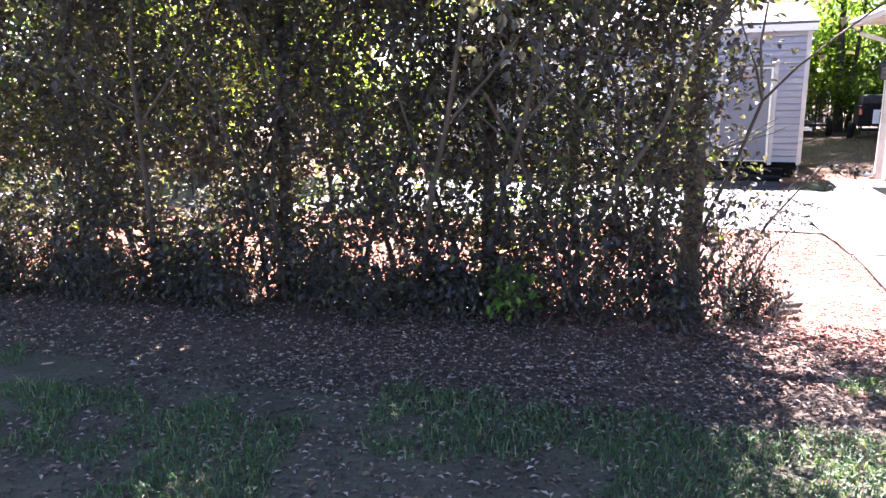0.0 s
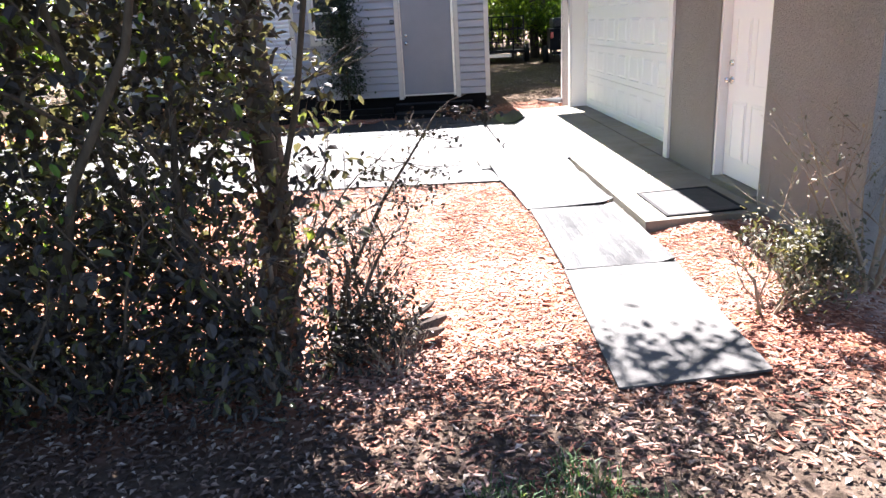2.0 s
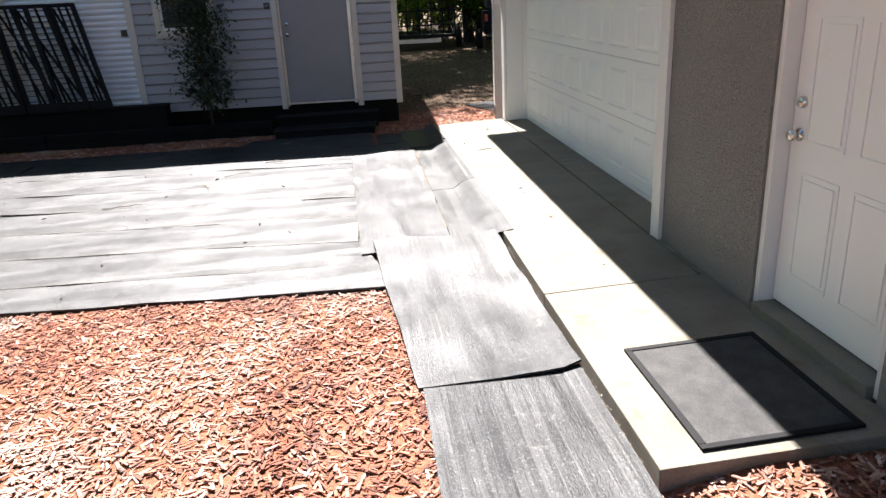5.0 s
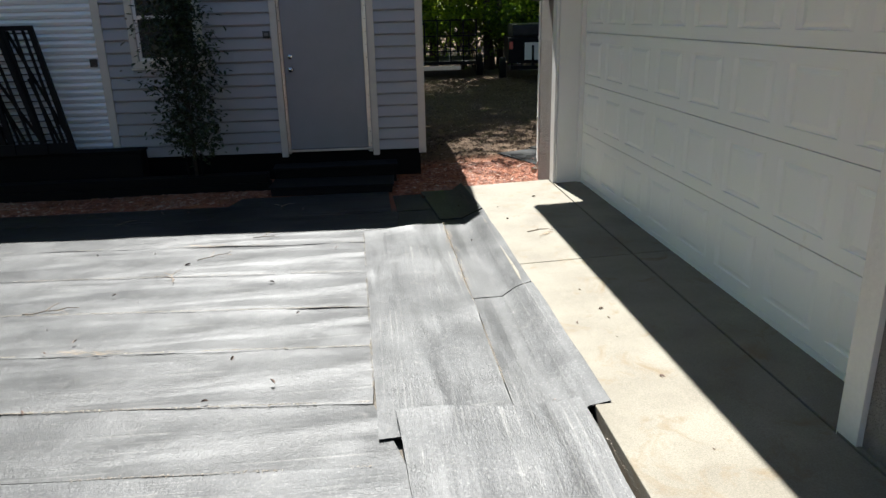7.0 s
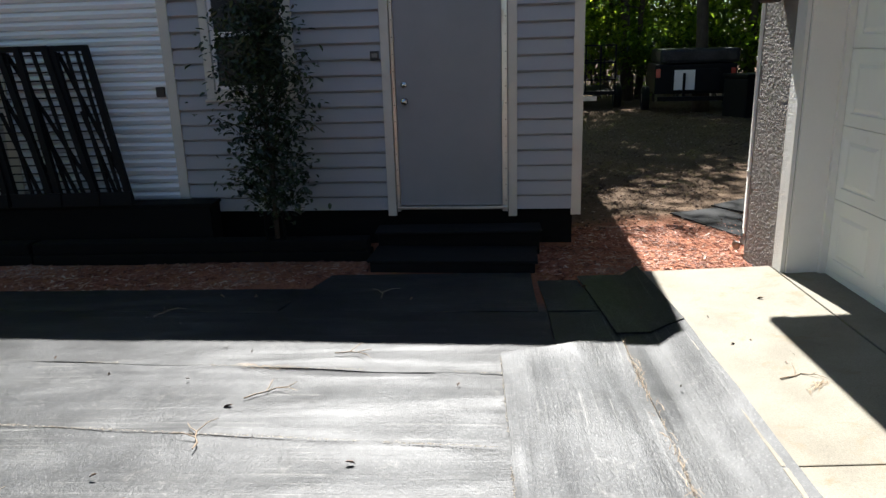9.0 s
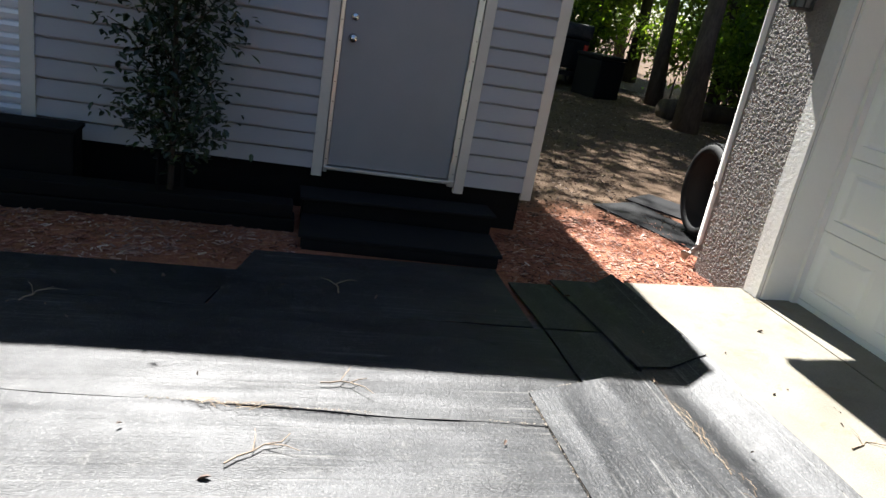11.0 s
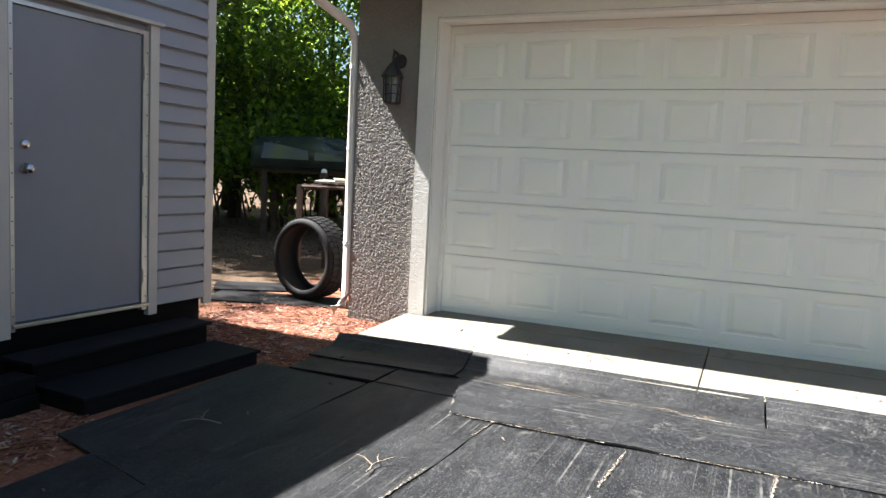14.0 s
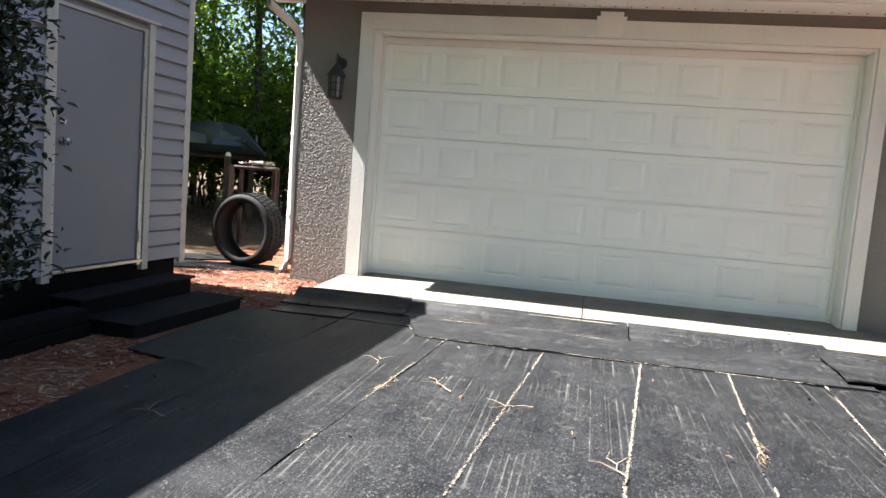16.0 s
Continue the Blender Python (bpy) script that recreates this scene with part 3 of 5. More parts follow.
panel_me.materials.append(M["door_white"])
for r in range(nz):
    z0, z1 = dz0 + r * sh + 0.003, dz0 + (r + 1) * sh - 0.003
    zc = (z0 + z1) / 2
    bm = bmesh.new()
    # face with holes for the panels: strips round every panel
    box(bm, DX, DX + 0.03, dy0, dy1, z0, zc - ph / 2)
    box(bm, DX, DX + 0.03, dy0, dy1, zc + ph / 2, z1)
    for c in range(ny + 1):
        a = dy0 if c == 0 else dy0 + (c - 0.5) * sw + pw / 2
        e = dy1 if c == ny else dy0 + (c + 0.5) * sw - pw / 2
        box(bm, DX, DX + 0.03, a, e, zc - ph / 2, zc + ph / 2)
    box(bm, DX + 0.016, DX + 0.04, dy0, dy1, z0 - 0.004, z1 + 0.004)
    sec = part("section", bm, "door_white", gdoor)
    for c in range(ny):
        share("panel", panel_me, sec, (DX, dy0 + (c + 0.5) * sw, zc))
boxes("bottom_seal", [(DX - 0.004, DX + 0.03, dy0, dy1, -0.03, dz0)], "door_white", gdoor, "white vinyl bottom seal")

# side door
sdoor = thing("door_side", "closed white panelled side door with satin knob", "door", kind="structure")
SX = WX + 0.09
bm = bmesh.new()
box(bm, SX + 0.006, SX + 0.045, SD0 + 0.045, SD1 - 0.045, 0.03, SDH - 0.04)
lp = []
for c in range(2):
    ya = SD0 + 0.045 + 0.11 + c * 0.37
    for za, zb in ((0.20, 0.72), (0.86, 1.42), (1.54, 1.86)):
        lp.append((ya, ya + 0.28, za, zb))
for ya, yb, za, zb in lp:
    box(bm, SX, SX + 0.0055, ya + 0.03, yb - 0.03, za + 0.03, zb - 0.03, 0.0)
    for q in ((ya, yb, za, za + 0.014), (ya, yb, zb - 0.014, zb), (ya, ya + 0.014, za + 0.0142, zb - 0.0142), (yb - 0.014, yb, za + 0.0142, zb - 0.0142)):
        box(bm, SX + 0.001, SX + 0.0055, *q)
part("leaf", bm, "door_white", sdoor)
boxes("jamb", [(WX + 0.015, WX + 0.15, SD0 + 0.002, SD0 + 0.04, -0.03, SDH - 0.002), (WX + 0.015, WX + 0.15, SD1 - 0.04, SD1 - 0.002, -0.03, SDH - 0.002),
               (WX + 0.015, WX + 0.15, SD0 + 0.042, SD1 - 0.042, SDH - 0.035, SDH - 0.002)], "white", sdoor)
boxes("threshold", [(WX - 0.02, WX + 0.13, SD0 + 0.042, SD1 - 0.042, -0.06, 0.02)], "concrete", sdoor, "worn concrete threshold", 0.006)
bm = bmesh.new()
lathe(bm, [(0.0, -0.055), (0.024, -0.052), (0.029, -0.036), (0.022, -0.02), (0.012, -0.016), (0.012, -0.004), (0.032, -0.002), (0.032, 0.006)], 16, 'X', (SX, 6.61, 0.89))
part("knob", bm, "chrome", sdoor, "satin nickel knob", True)
bm = bmesh.new()
lathe(bm, [(0.0, -0.022), (0.02, -0.02), (0.027, -0.012), (0.03, 0.006)], 16, 'X', (SX, 6.61, 1.04))
part("deadbolt", bm, "chrome", sdoor, "satin nickel deadbolt", True)


# wall lanterns
def lantern():
    t = thing("wall_lantern", "black iron wall lantern with caged glass on stucco", "wall lamp", group="garage lanterns")
    bm = bmesh.new()
    lathe(bm, [(0.0, 0.0), (0.045, 0.0), (0.055, 0.02), (0.05, 0.03), (0.0, 0.03)][::-1], 14, 'X', (-0.03, 0, 0.33))
    part("back_plate", bm, "lamp_black", t)
    bm = bmesh.new()
    tube(bm, [(-0.03, 0, 0.33), (-0.06, 0, 0.38), (-0.10, 0, 0.385), (-0.12, 0, 0.35), (-0.12, 0, 0.30)], 0.011, 8)
    tube(bm, [(-0.12, 0, 0.30), (-0.12, 0, 0.40)], [0.012, 0.005], 8)
    part("arm", bm, "lamp_black", t)
    bm = bmesh.new()
    lathe(bm, [(0.012, 0.31), (0.03, 0.29), (0.05, 0.265), (0.075, 0.225), (0.088, 0.205), (0.086, 0.195), (0.0, 0.195)], 8, 'Z', (-0.12, 0, 0))
    part("cap", bm, "lamp_black", t)
    bm = bmesh.new()
    for i in range(8):
        a = math.pi * 2 * (i + .5) / 8
        tube(bm, [(-0.12 + 0.066 * math.cos(a), 0.066 * math.sin(a), 0.20), (-0.12 + 0.060 * math.cos(a), 0.060 * math.sin(a), 0.01)], 0.005, 5)
    for z in (0.14, 0.075, 0.012):
        r = 0.060 + 0.006 * z / 0.2
        tube(bm, [(-0.12 + r * math.cos(a), r * math.sin(a), z) for a in [math.pi * 2 * i / 16 for i in range(17)]], 0.005, 5)
    lathe(bm, [(0.0, -0.005), (0.05, 0.0), (0.066, 0.01), (0.0, 0.014)], 10, 'Z', (-0.12, 0, 0))
    part("cage", bm, "lamp_black", t)
    bm = bmesh.new()
    lathe(bm, [(0.052, 0.015), (0.056, 0.195)], 12, 'Z', (-0.12, 0, 0))
    part("glass", bm, "lamp_glass", t, "frosted lantern glass", True)
    t.matrix_world = pose(WX, 13.20, 1.84) @ Matrix.Scale(1.2, 4)
    return t


lamp = lantern()
copy_thing(lamp, pose(WX, 7.66, 1.84) @ Matrix.Scale(1.2, 4))

# ---------------------------------------------------------------- apron slab and mats
apron = thing("apron", "pale concrete apron in front of the garage", "pavement", kind="structure")


def slab(x0, x1, y0, y1):
    bm = bmesh.new()
    box(bm, x0 + 0.003, x1 - (0.009 if x1 < 2.97 else 0.003), y0 + 0.004, y1 - 0.004, -0.30, 0.0, 0.006)
    for q in bm.verts:
        if q.co.z > -0.1:
            q.co.z += -0.032 - 0.035 * (WX - q.co.x)
    part("slab_panel", bm, "concrete", apron)


slab(2.02, 3.0, 5.56, 7.20)
slab(2.02, 2.965, 7.20, 10.41)
slab(2.02, 2.965, 10.41, 13.02)
slab(2.965, 3.27, GD0, 10.41)
slab(2.965, 3.27, 10.41, GD1)
slab(2.965, 2.999, 7.20, GD0 - 0.002)
slab(2.965, 2.999, GD1 + 0.002, 13.02)


def belt(name, q, z, label, seed, lift=0.012, along='x', group="rubber belt mats", over=0.0, material="rubber", rise=0.0):
    """A length of old belt lying on the ground between four corners: slightly waved, edges lifted here and there.
    over: how far its east side climbs on to the concrete; rise: how high its north end lies on the next belt."""
    (ax, ay), (bx, by), (qx, qy), (dx, dy) = q
    x0, x1, y0, y1 = (ax + dx) / 2, (bx + qx) / 2, (ay + by) / 2, (dy + qy) / 2
    nx, nyy = max(4, int((x1 - x0) / 0.09)), max(4, int((y1 - y0) / 0.09))
    cx, cy = (x0 + x1) / 2, (y0 + y1) / 2
    top, V, F = {}, [], []
    for j in range(nyy + 1):
        for i in range(nx + 1):
            u, w = i / nx, j / nyy
            x = (ax * (1 - u) + bx * u) * (1 - w) + (dx * (1 - u) + qx * u) * w
            y = (ay * (1 - u) + by * u) * (1 - w) + (dy * (1 - u) + qy * u) * w
            e = min(u, 1 - u) * (x1 - x0), min(w, 1 - w) * (y1 - y0)
            st = (0.6, 2.4) if along == 'x' else (1.3, 1.7)
            h = lift * (0.9 * noise.noise(Vector((x * st[0], y * st[1], seed))) + 0.5 * noise.noise(Vector((x * 2.6, y * 3.4, seed + 9))))
            if min(e) < 0.02:
                h += lift * 0.7 * max(0.0, noise.noise(Vector((x * 2.0, y * 2.0, seed + 4))) + 0.2)
            wx = 0.010 * noise.noise(Vector((y * 1.6, seed, 1.0))) if e[0] < 0.01 else 0.0
            wy = 0.010 * noise.noise(Vector((x * 1.6, seed, 2.0))) if e[1] < 0.01 else 0.0
            top[i, j] = len(V)
            V.append((x - cx + wx, y - cy + wy, max(0.004, 0.014 + h) + over * max(0.0, min(1.0, (x - 1.90) / 0.11)) + rise * max(0.0, min(1.0, 1.0 - (y1 - 0.25 - y) / 0.5))))
    n0 = len(V)
    V += [(a, b, c - 0.013) for a, b, c in V]
    for j in range(nyy):
        for i in range(nx):
            f = (top[i, j], top[i + 1, j], top[i + 1, j + 1], top[i, j + 1])
            F.append(f)
            F.append(tuple(n0 + k for k in f[::-1]))
    rim = [top[i, 0] for i in range(nx)] + [top[nx, j] for j in range(nyy)] + [top[i, nyy] for i in range(nx, 0, -1)] + [top[0, j] for j in range(nyy, 0, -1)]
    n1 = len(V)
    for k in rim:
        V += [V[k], V[n0 + k]]
    for k in range(len(rim)):
        a, b = n1 + 2 * k, n1 + 2 * ((k + 1) % len(rim))
        F.append((a, a + 1, b + 1, b))
    if along == 'y':      # the scoring of the rubber runs along the belt
        V = [(b, -a, c) for a, b, c in V]
    ob = raw(name, V, F, material, smooth=True)
    if along == 'y':
        ob.rotation_euler = (0, 0, math.pi / 2)
    ob.location = (cx, cy, z)
    tagged(ob, label, "rubber mat", group)
    return ob


def seam_x(y):
    return 0.965 + 0.03 * math.sin((y - 8.4) * 0.95)


GZ = -0.160
# driveway belts lie across, side by side: (y at the east end, rise towards the west)
cross = ((7.74, 0.05), (8.14, 0.06), (8.69, 0.08), (9.34, 0.08), (9.95, 0.09), (10.66, 0.08), (11.42, 0.07), (12.40, 0.03))


def edge(y, rise, x, gap):
    """A point on a belt's edge that passes y at its east end and climbs towards the west."""
    return (x, y + rise * (0.96 - x) + gap)


for i, ((a, ra), (b, rb)) in enumerate(zip(cross, cross[1:])):
    xe = 1.15 if i == 0 else 1.25 if i == 6 else None
    wl = -2.9 - 0.35 * (i % 2)
    e0, e1 = (1.10 if i == 1 else xe or seam_x(a) - 0.01), (xe or seam_x(b) - 0.01)
    q = (edge(a, ra, wl, 0.0015), edge(a, ra, e0, 0.0015), edge(b, rb, e1, -0.0015), edge(b, rb, wl, -0.0015))
    belt("rubber_mat", q, GZ, "worn grey-black rubber belt lying across the driveway", 10 + i, 0.013)
    q2 = ((-6.8, a + 0.28), edge(a, ra, wl - 0.01, 0.0015), edge(b, rb, wl - 0.01, -0.0015), (-6.8, b + 0.27))
    belt("rubber_mat", q2, GZ, "worn grey-black rubber belt lying across the driveway", 50 + i, 0.013)
belt("rubber_mat", ((-0.62, 12.41), (1.20, 12.41), (1.20, 13.26), (-0.40, 13.26)), GZ, "dark rubber belt in front of the shed steps", 31, 0.006)
belt("rubber_mat", ((-6.6, 12.66), (-0.63, 12.42), (-0.48, 12.92), (-6.6, 12.95)), GZ, "dark rubber belt beside the mulch bed", 32, 0.006)
belt("rubber_mat", ((0.985, 8.34), (1.655, 8.36), (1.655, 11.92), (0.925, 11.68)), GZ + 0.014, "dusty rubber belt laid along the driveway edge", 33, 0.020, 'y')
belt("rubber_mat", ((1.265, 11.76), (1.655, 11.90), (1.655, 12.38), (1.262, 12.38)), GZ + 0.002, "short piece of rubber belt", 34, 0.012, 'y')
belt("rubber_mat", ((1.665, 8.36), (2.105, 8.38), (2.09, 10.00), (1.665, 9.98)), GZ + 0.002, "rubber belt overlapping the concrete edge", 35, 0.008, 'y', over=0.09)
belt("rubber_mat", ((1.665, 9.995), (2.085, 10.015), (2.065, 12.05), (1.665, 12.02)), GZ + 0.002, "rubber belt overlapping the concrete edge", 36, 0.008, 'y', over=0.09)
belt("rubber_mat", ((1.262, 12.39), (1.64, 12.39), (1.54, 13.05), (1.24, 13.05)), GZ + 0.004, "rubber belt beside the mulch", 38, 0.006, 'y')
belt("rubber_mat", ((1.65, 11.97), (2.06, 12.00), (2.00, 13.12), (1.55, 13.10)), GZ + 0.018, "dark rubber belt lying over the next one at the concrete edge", 37, 0.008, 'y', over=0.085)
# walkway belts
belt("walkway_mat", ((1.13, 3.13), (1.90, 3.22), (2.00, 4.85), (1.21, 4.80)), GZ + 0.004, "smooth pale dusty rubber walkway mat on mulch", 41, 0.006, 'y', "walkway mats", material="smooth_mat")
belt("walkway_mat", ((1.22, 4.77), (1.995, 4.82), (2.00, 6.46), (1.24, 6.44)), GZ + 0.008, "ribbed grey rubber walkway mat", 42, 0.007, 'y', "walkway mats", material="ribbed", over=0.025)
belt("walkway_mat", ((1.22, 6.42), (2.008, 6.44), (1.975, 8.47), (1.07, 8.52)), GZ + 0.012, "buckled grey rubber walkway mat", 43, 0.026, 'y', "walkway mats", rise=0.032, over=0.04)

# door mat
dm = thing("door_mat", "dark grey ribbed door mat with raised border", "door mat")
dm.location = (2.535, 6.03, -0.048)
bm = bmesh.new()
box(bm, -0.32, 0.32, -0.40, 0.40, 0.0, 0.010, 0.003)
part("mat_top", bm, "mat", dm)
bm = bmesh.new()
for s in ((-0.325, 0.325, -0.405, -0.375), (-0.325, 0.325, 0.375, 0.405), (-0.325, -0.295, -0.374, 0.374), (0.295, 0.325, -0.374, 0.374)):
    box(bm, *s, 0.0, 0.015, 0.003)
part("border", bm, "step_rubber", dm)
dm.rotation_euler = (0, -0.035, 0)

# ---------------------------------------------------------------- shed
SHED = pose(1.69, 14.19, -0.05, 0, 0, -2.2)
shed = thing("shed", "grey vinyl-sided shed with cream trim", "shed", SHED, kind="structure")
SB, ST, CO = 0.22, 2.97, 0.136      # foot and top of the siding, course height
DL, DR = -1.62, -0.685              # door leaf
WL, WR, WZ0, WZ1 = -3.27, -2.59, 1.34, 2.28
RL, RR = -5.28, -3.72


def siding(spans, parent, y=0.0, end=False):
    """Lapped courses, each a board that leans out at its foot over a shadow groove."""
    t = 0.027
    for x0, x1, z0, z1 in spans:
        for k in range(int((z0 - SB) / CO), int((ST - SB) / CO) + 1):
            a, b = max(z0, SB + k * CO), min(z1, SB + (k + 1) * CO)
            if b - a < 0.03:
                continue
            f = ((y + 0.018, a), (y - t, a), (y - 0.004, b - 0.022), (y + 0.018, b - 0.020), (y + 0.018, b))
            bm = bmesh.new()
            rows = [[bm.verts.new((-p, x, z) if end else (x, p, z)) for p, z in f] for x in (x0, x1)]
            for i in range(len(f) - 1):
                bm.faces.new((rows[0][i], rows[1][i], rows[1][i + 1], rows[0][i + 1]))
            bm.faces.new(rows[0])
            bm.faces.new(rows[1][::-1])
            part("siding_board", bm, "siding", parent)


boxes("wall_core", [(-8.0, RL, 0.02, 0.12, SB, ST), (RL, RR, 0.02, 0.12, 2.30, ST), (RR, WL, 0.02, 0.12, SB, ST), (WL, WR, 0.02, 0.12, SB, WZ0),
                    (WL, WR, 0.02, 0.12, WZ1, ST), (WR, DL, 0.02, 0.12, SB, ST), (DL, DR, 0.02, 0.12, 2.17, ST), (DR, -0.02, 0.02, 0.12, SB, ST),
                    (-0.12, -0.02, 0.121, 5.0, SB, ST), (-8.0, -0.121, 4.9, 5.0, SB, ST), (-8.0, -7.9, 0.121, 4.899, SB, ST)], "siding", shed)
siding([(-8.0, RL - 0.09, SB, ST), (RL - 0.09, RR + 0.09, 2.40, ST), (RR + 0.09, WL - 0.075, SB, ST), (WL - 0.075, WR + 0.075, SB, WZ0 - 0.075),
        (WL - 0.075, WR + 0.075, WZ1 + 0.075, ST), (WR + 0.075, DL - 0.115, SB, ST), (DL - 0.115, DR + 0.135, 2.23, ST), (DR + 0.135, -0.065, SB, ST)], shed, 0.0)
siding([(0.05, 5.0, SB, ST)], shed, 0.0, True)
boxes("corner_trim", [(-0.065, 0.022, -0.012, 0.016, SB - 0.06, ST), (0.0, 0.022, 0.0165, 0.07, SB - 0.06, ST)], "cream", shed, "cream corner trim")
# shade of the gap under the shed, put in as a strip in timber black
boxes("gap_strip", [(-8.0, -0.05, 0.05, 0.12, -0.2, SB - 0.002), (-0.12, -0.05, 0.121, 5.0, -0.2, SB - 0.002)], "timber_black", shed, "black strip in place of the dark gap under the shed")

# door of the shed
sd = thing("shed_door", "closed grey steel shed door in cream frame", "door", SHED, kind="structure")
boxes("leaf", [(DL, DR, -0.004, 0.019, 0.255, 2.16)], "grey_door", sd, bev=0.004)
boxes("casing", [(DL - 0.115, DL - 0.038, -0.03, 0.015, 0.165, 2.24)], "cream", sd)
boxes("casing", [(DR + 0.058, DR + 0.135, -0.03, 0.015, 0.155, 2.24)], "cream", sd)
boxes("drip_cap", [(DL - 0.14, DR + 0.16, -0.06, 0.015, 2.242, 2.265)], "cream", sd, bev=0.004)
boxes("inner_stop", [(DL - 0.029, DL - 0.003, -0.02, 0.018, 0.20, 2.19), (DR + 0.003, DR + 0.049, -0.02, 0.018, 0.20, 2.19), (DL - 0.002, DR + 0.002, -0.02, 0.018, 2.163, 2.19)], "alu", sd, "worn aluminium door stop")
boxes("sill", [(DL - 0.028, DR + 0.048, -0.045, 0.018, 0.225, 0.25)], "alu", sd, "worn aluminium sill", 0.004)
bm = bmesh.new()
lathe(bm, [(0.0, -0.07), (0.025, -0.066), (0.03, -0.05), (0.02, -0.03), (0.013, -0.02), (0.033, -0.01), (0.033, 0.0)], 16, 'Y', (DL + 0.075, -0.004, 1.20))
part("knob", bm, "chrome", sd, "chrome knob", True)
bm = bmesh.new()
lathe(bm, [(0.0, -0.025), (0.022, -0.022), (0.03, -0.008), (0.03, 0.0)], 16, 'Y', (DL + 0.075, -0.004, 1.345))
part("deadbolt", bm, "chrome", sd, "chrome deadbolt", True)
bm = bmesh.new()
for z in (0.45, 1.15, 1.9):
    tube(bm, [(DR + 0.012, -0.026, z - 0.05), (DR + 0.012, -0.026, z + 0.05)], 0.008, 8)
part("hinge", bm, "alu", sd)
bm = bmesh.new()
for i in range(13):
    for x in (DL - 0.016, DR + 0.036):
        lathe(bm, [(0.0, -0.003), (0.004, -0.002), (0.005, 0.0)], 8, 'Y', (x, -0.0202, 0.30 + 0.145 * i))
part("rivets", bm, "lamp_black", sd)

# window of the shed
wd = thing("shed_window", "cream-framed sash window with dark lower pane", "window", SHED, kind="structure")
boxes("window_frame", [(WL - 0.075, WL, -0.03, 0.016, WZ0 - 0.075, WZ1 + 0.075), (WR, WR + 0.075, -0.03, 0.016, WZ0 - 0.075, WZ1 + 0.075),
                       (WL + 0.001, WR - 0.001, -0.03, 0.016, WZ1, WZ1 + 0.075), (WL + 0.001, WR - 0.001, -0.03, 0.016, WZ0 - 0.075, WZ0)], "cream", wd)
zm = (WZ0 + WZ1) / 2 + 0.01
boxes("sash", [(WL + 0.002, WL + 0.035, 0.0, 0.035, WZ0 + 0.002, WZ1 - 0.002), (WR - 0.035, WR - 0.002, 0.0, 0.035, WZ0 + 0.002, WZ1 - 0.002),
               (WL + 0.036, WR - 0.036, 0.0, 0.035, zm - 0.02, zm + 0.02), (WL + 0.036, WR - 0.036, 0.0, 0.035, WZ0 + 0.002, WZ0 + 0.032), (WL + 0.036, WR - 0.036, 0.0, 0.035, WZ1 - 0.032, WZ1 - 0.002)], "white", wd)
boxes("window_sill", [(WL - 0.09, WR + 0.09, -0.05, 0.0155, WZ0 - 0.10, WZ0 - 0.077)], "cream", wd, bev=0.004)
boxes("pane", [(WL + 0.036, WR - 0.036, 0.018, 0.024, WZ0 + 0.034, zm - 0.021)], "glass", wd, "dark glass pane")
boxes("pane", [(WL + 0.036, WR - 0.036, 0.012, 0.017, zm + 0.021, WZ1 - 0.034)], "glass", wd)
boxes("blind", [(WL + 0.036, WR - 0.036, 0.030, 0.034, zm + 0.021, WZ1 - 0.034)], "white", wd, "pale blind behind the upper pane")

# roller shutter
rs = thing("roller_door", "closed white ribbed roller door in cream frame", "roller door", SHED, kind="structure")
nslat = 26
sl = (2.30 - 0.26) / nslat
bm = bmesh.new()
prof = [(0.0, 0.018), (sl * 0.08, -0.008), (sl * 0.5, -0.020), (sl * 0.82, -0.008), (sl * 0.88, 0.018), (sl, 0.018)]
cols = [[bm.verts.new((x, y, z)) for z, y in prof] for x in (RL, RR)]
for i in range(len(prof) - 1):
    bm.faces.new((cols[0][i], cols[1][i], cols[1][i + 1], cols[0][i + 1]))
slat_me = finish(bm, "slat")
slat_me.materials.append(M["shutter"])
for i in range(nslat):
    share("slat", slat_me, rs, (0, 0, 0.26 + i * sl))
boxes("casing", [(RR, RR + 0.09, -0.03, 0.016, 0.20, 2.40), (RL - 0.09, RL, -0.03, 0.016, 0.20, 2.40), (RL + 0.001, RR - 0.001, -0.03, 0.016, 2.30, 2.40)], "cream", rs)
boxes("lock", [(RR - 0.10, RR - 0.02, -0.04, -0.013, 1.29, 1.38)], "lamp_black", rs, "black lock box", 0.006)
boxes("bottom_bar", [(RL, RR, -0.025, 0.0, 0.225, 0.262)], "alu", rs, bev=0.004)

kb = thing("key_box", "small black key box on the siding", "key box", SHED)
boxes("case", [(-1.83, -1.75, -0.035, -0.0, 1.56, 1.64)], "lamp_black", kb, bev=0.006)
boxes("window", [(-1.815, -1.765, -0.039, -0.0355, 1.585, 1.62)], "lamp_glass", kb)

# roof of the shed
sr = thing("shed_roof", "low shingled shed roof with white fascia", "roof", SHED, kind="structure")
bm = bmesh.new()
for x0, x1 in ((-8.15, 0.12),):
    a = [bm.verts.new((x, y, z)) for x in (x0, x1) for y, z in ((-0.15, 3.09), (2.5, 3.72), (5.12, 3.09), (5.12, 3.04), (2.5, 3.67), (-0.15, 3.04))]
    for i in range(6):
        bm.faces.new((a[i], a[(i + 1) % 6], a[6 + (i + 1) % 6], a[6 + i]))
    bm.faces.new(a[:6][::-1]); bm.faces.new(a[6:])
part("shingles", bm, "roof", sr)
boxes("fascia", [(-8.12, 0.10, -0.14, -0.116, 2.90, 3.035), (-8.12, 0.10, 5.07, 5.09, 2.90, 3.035)], "white", sr)
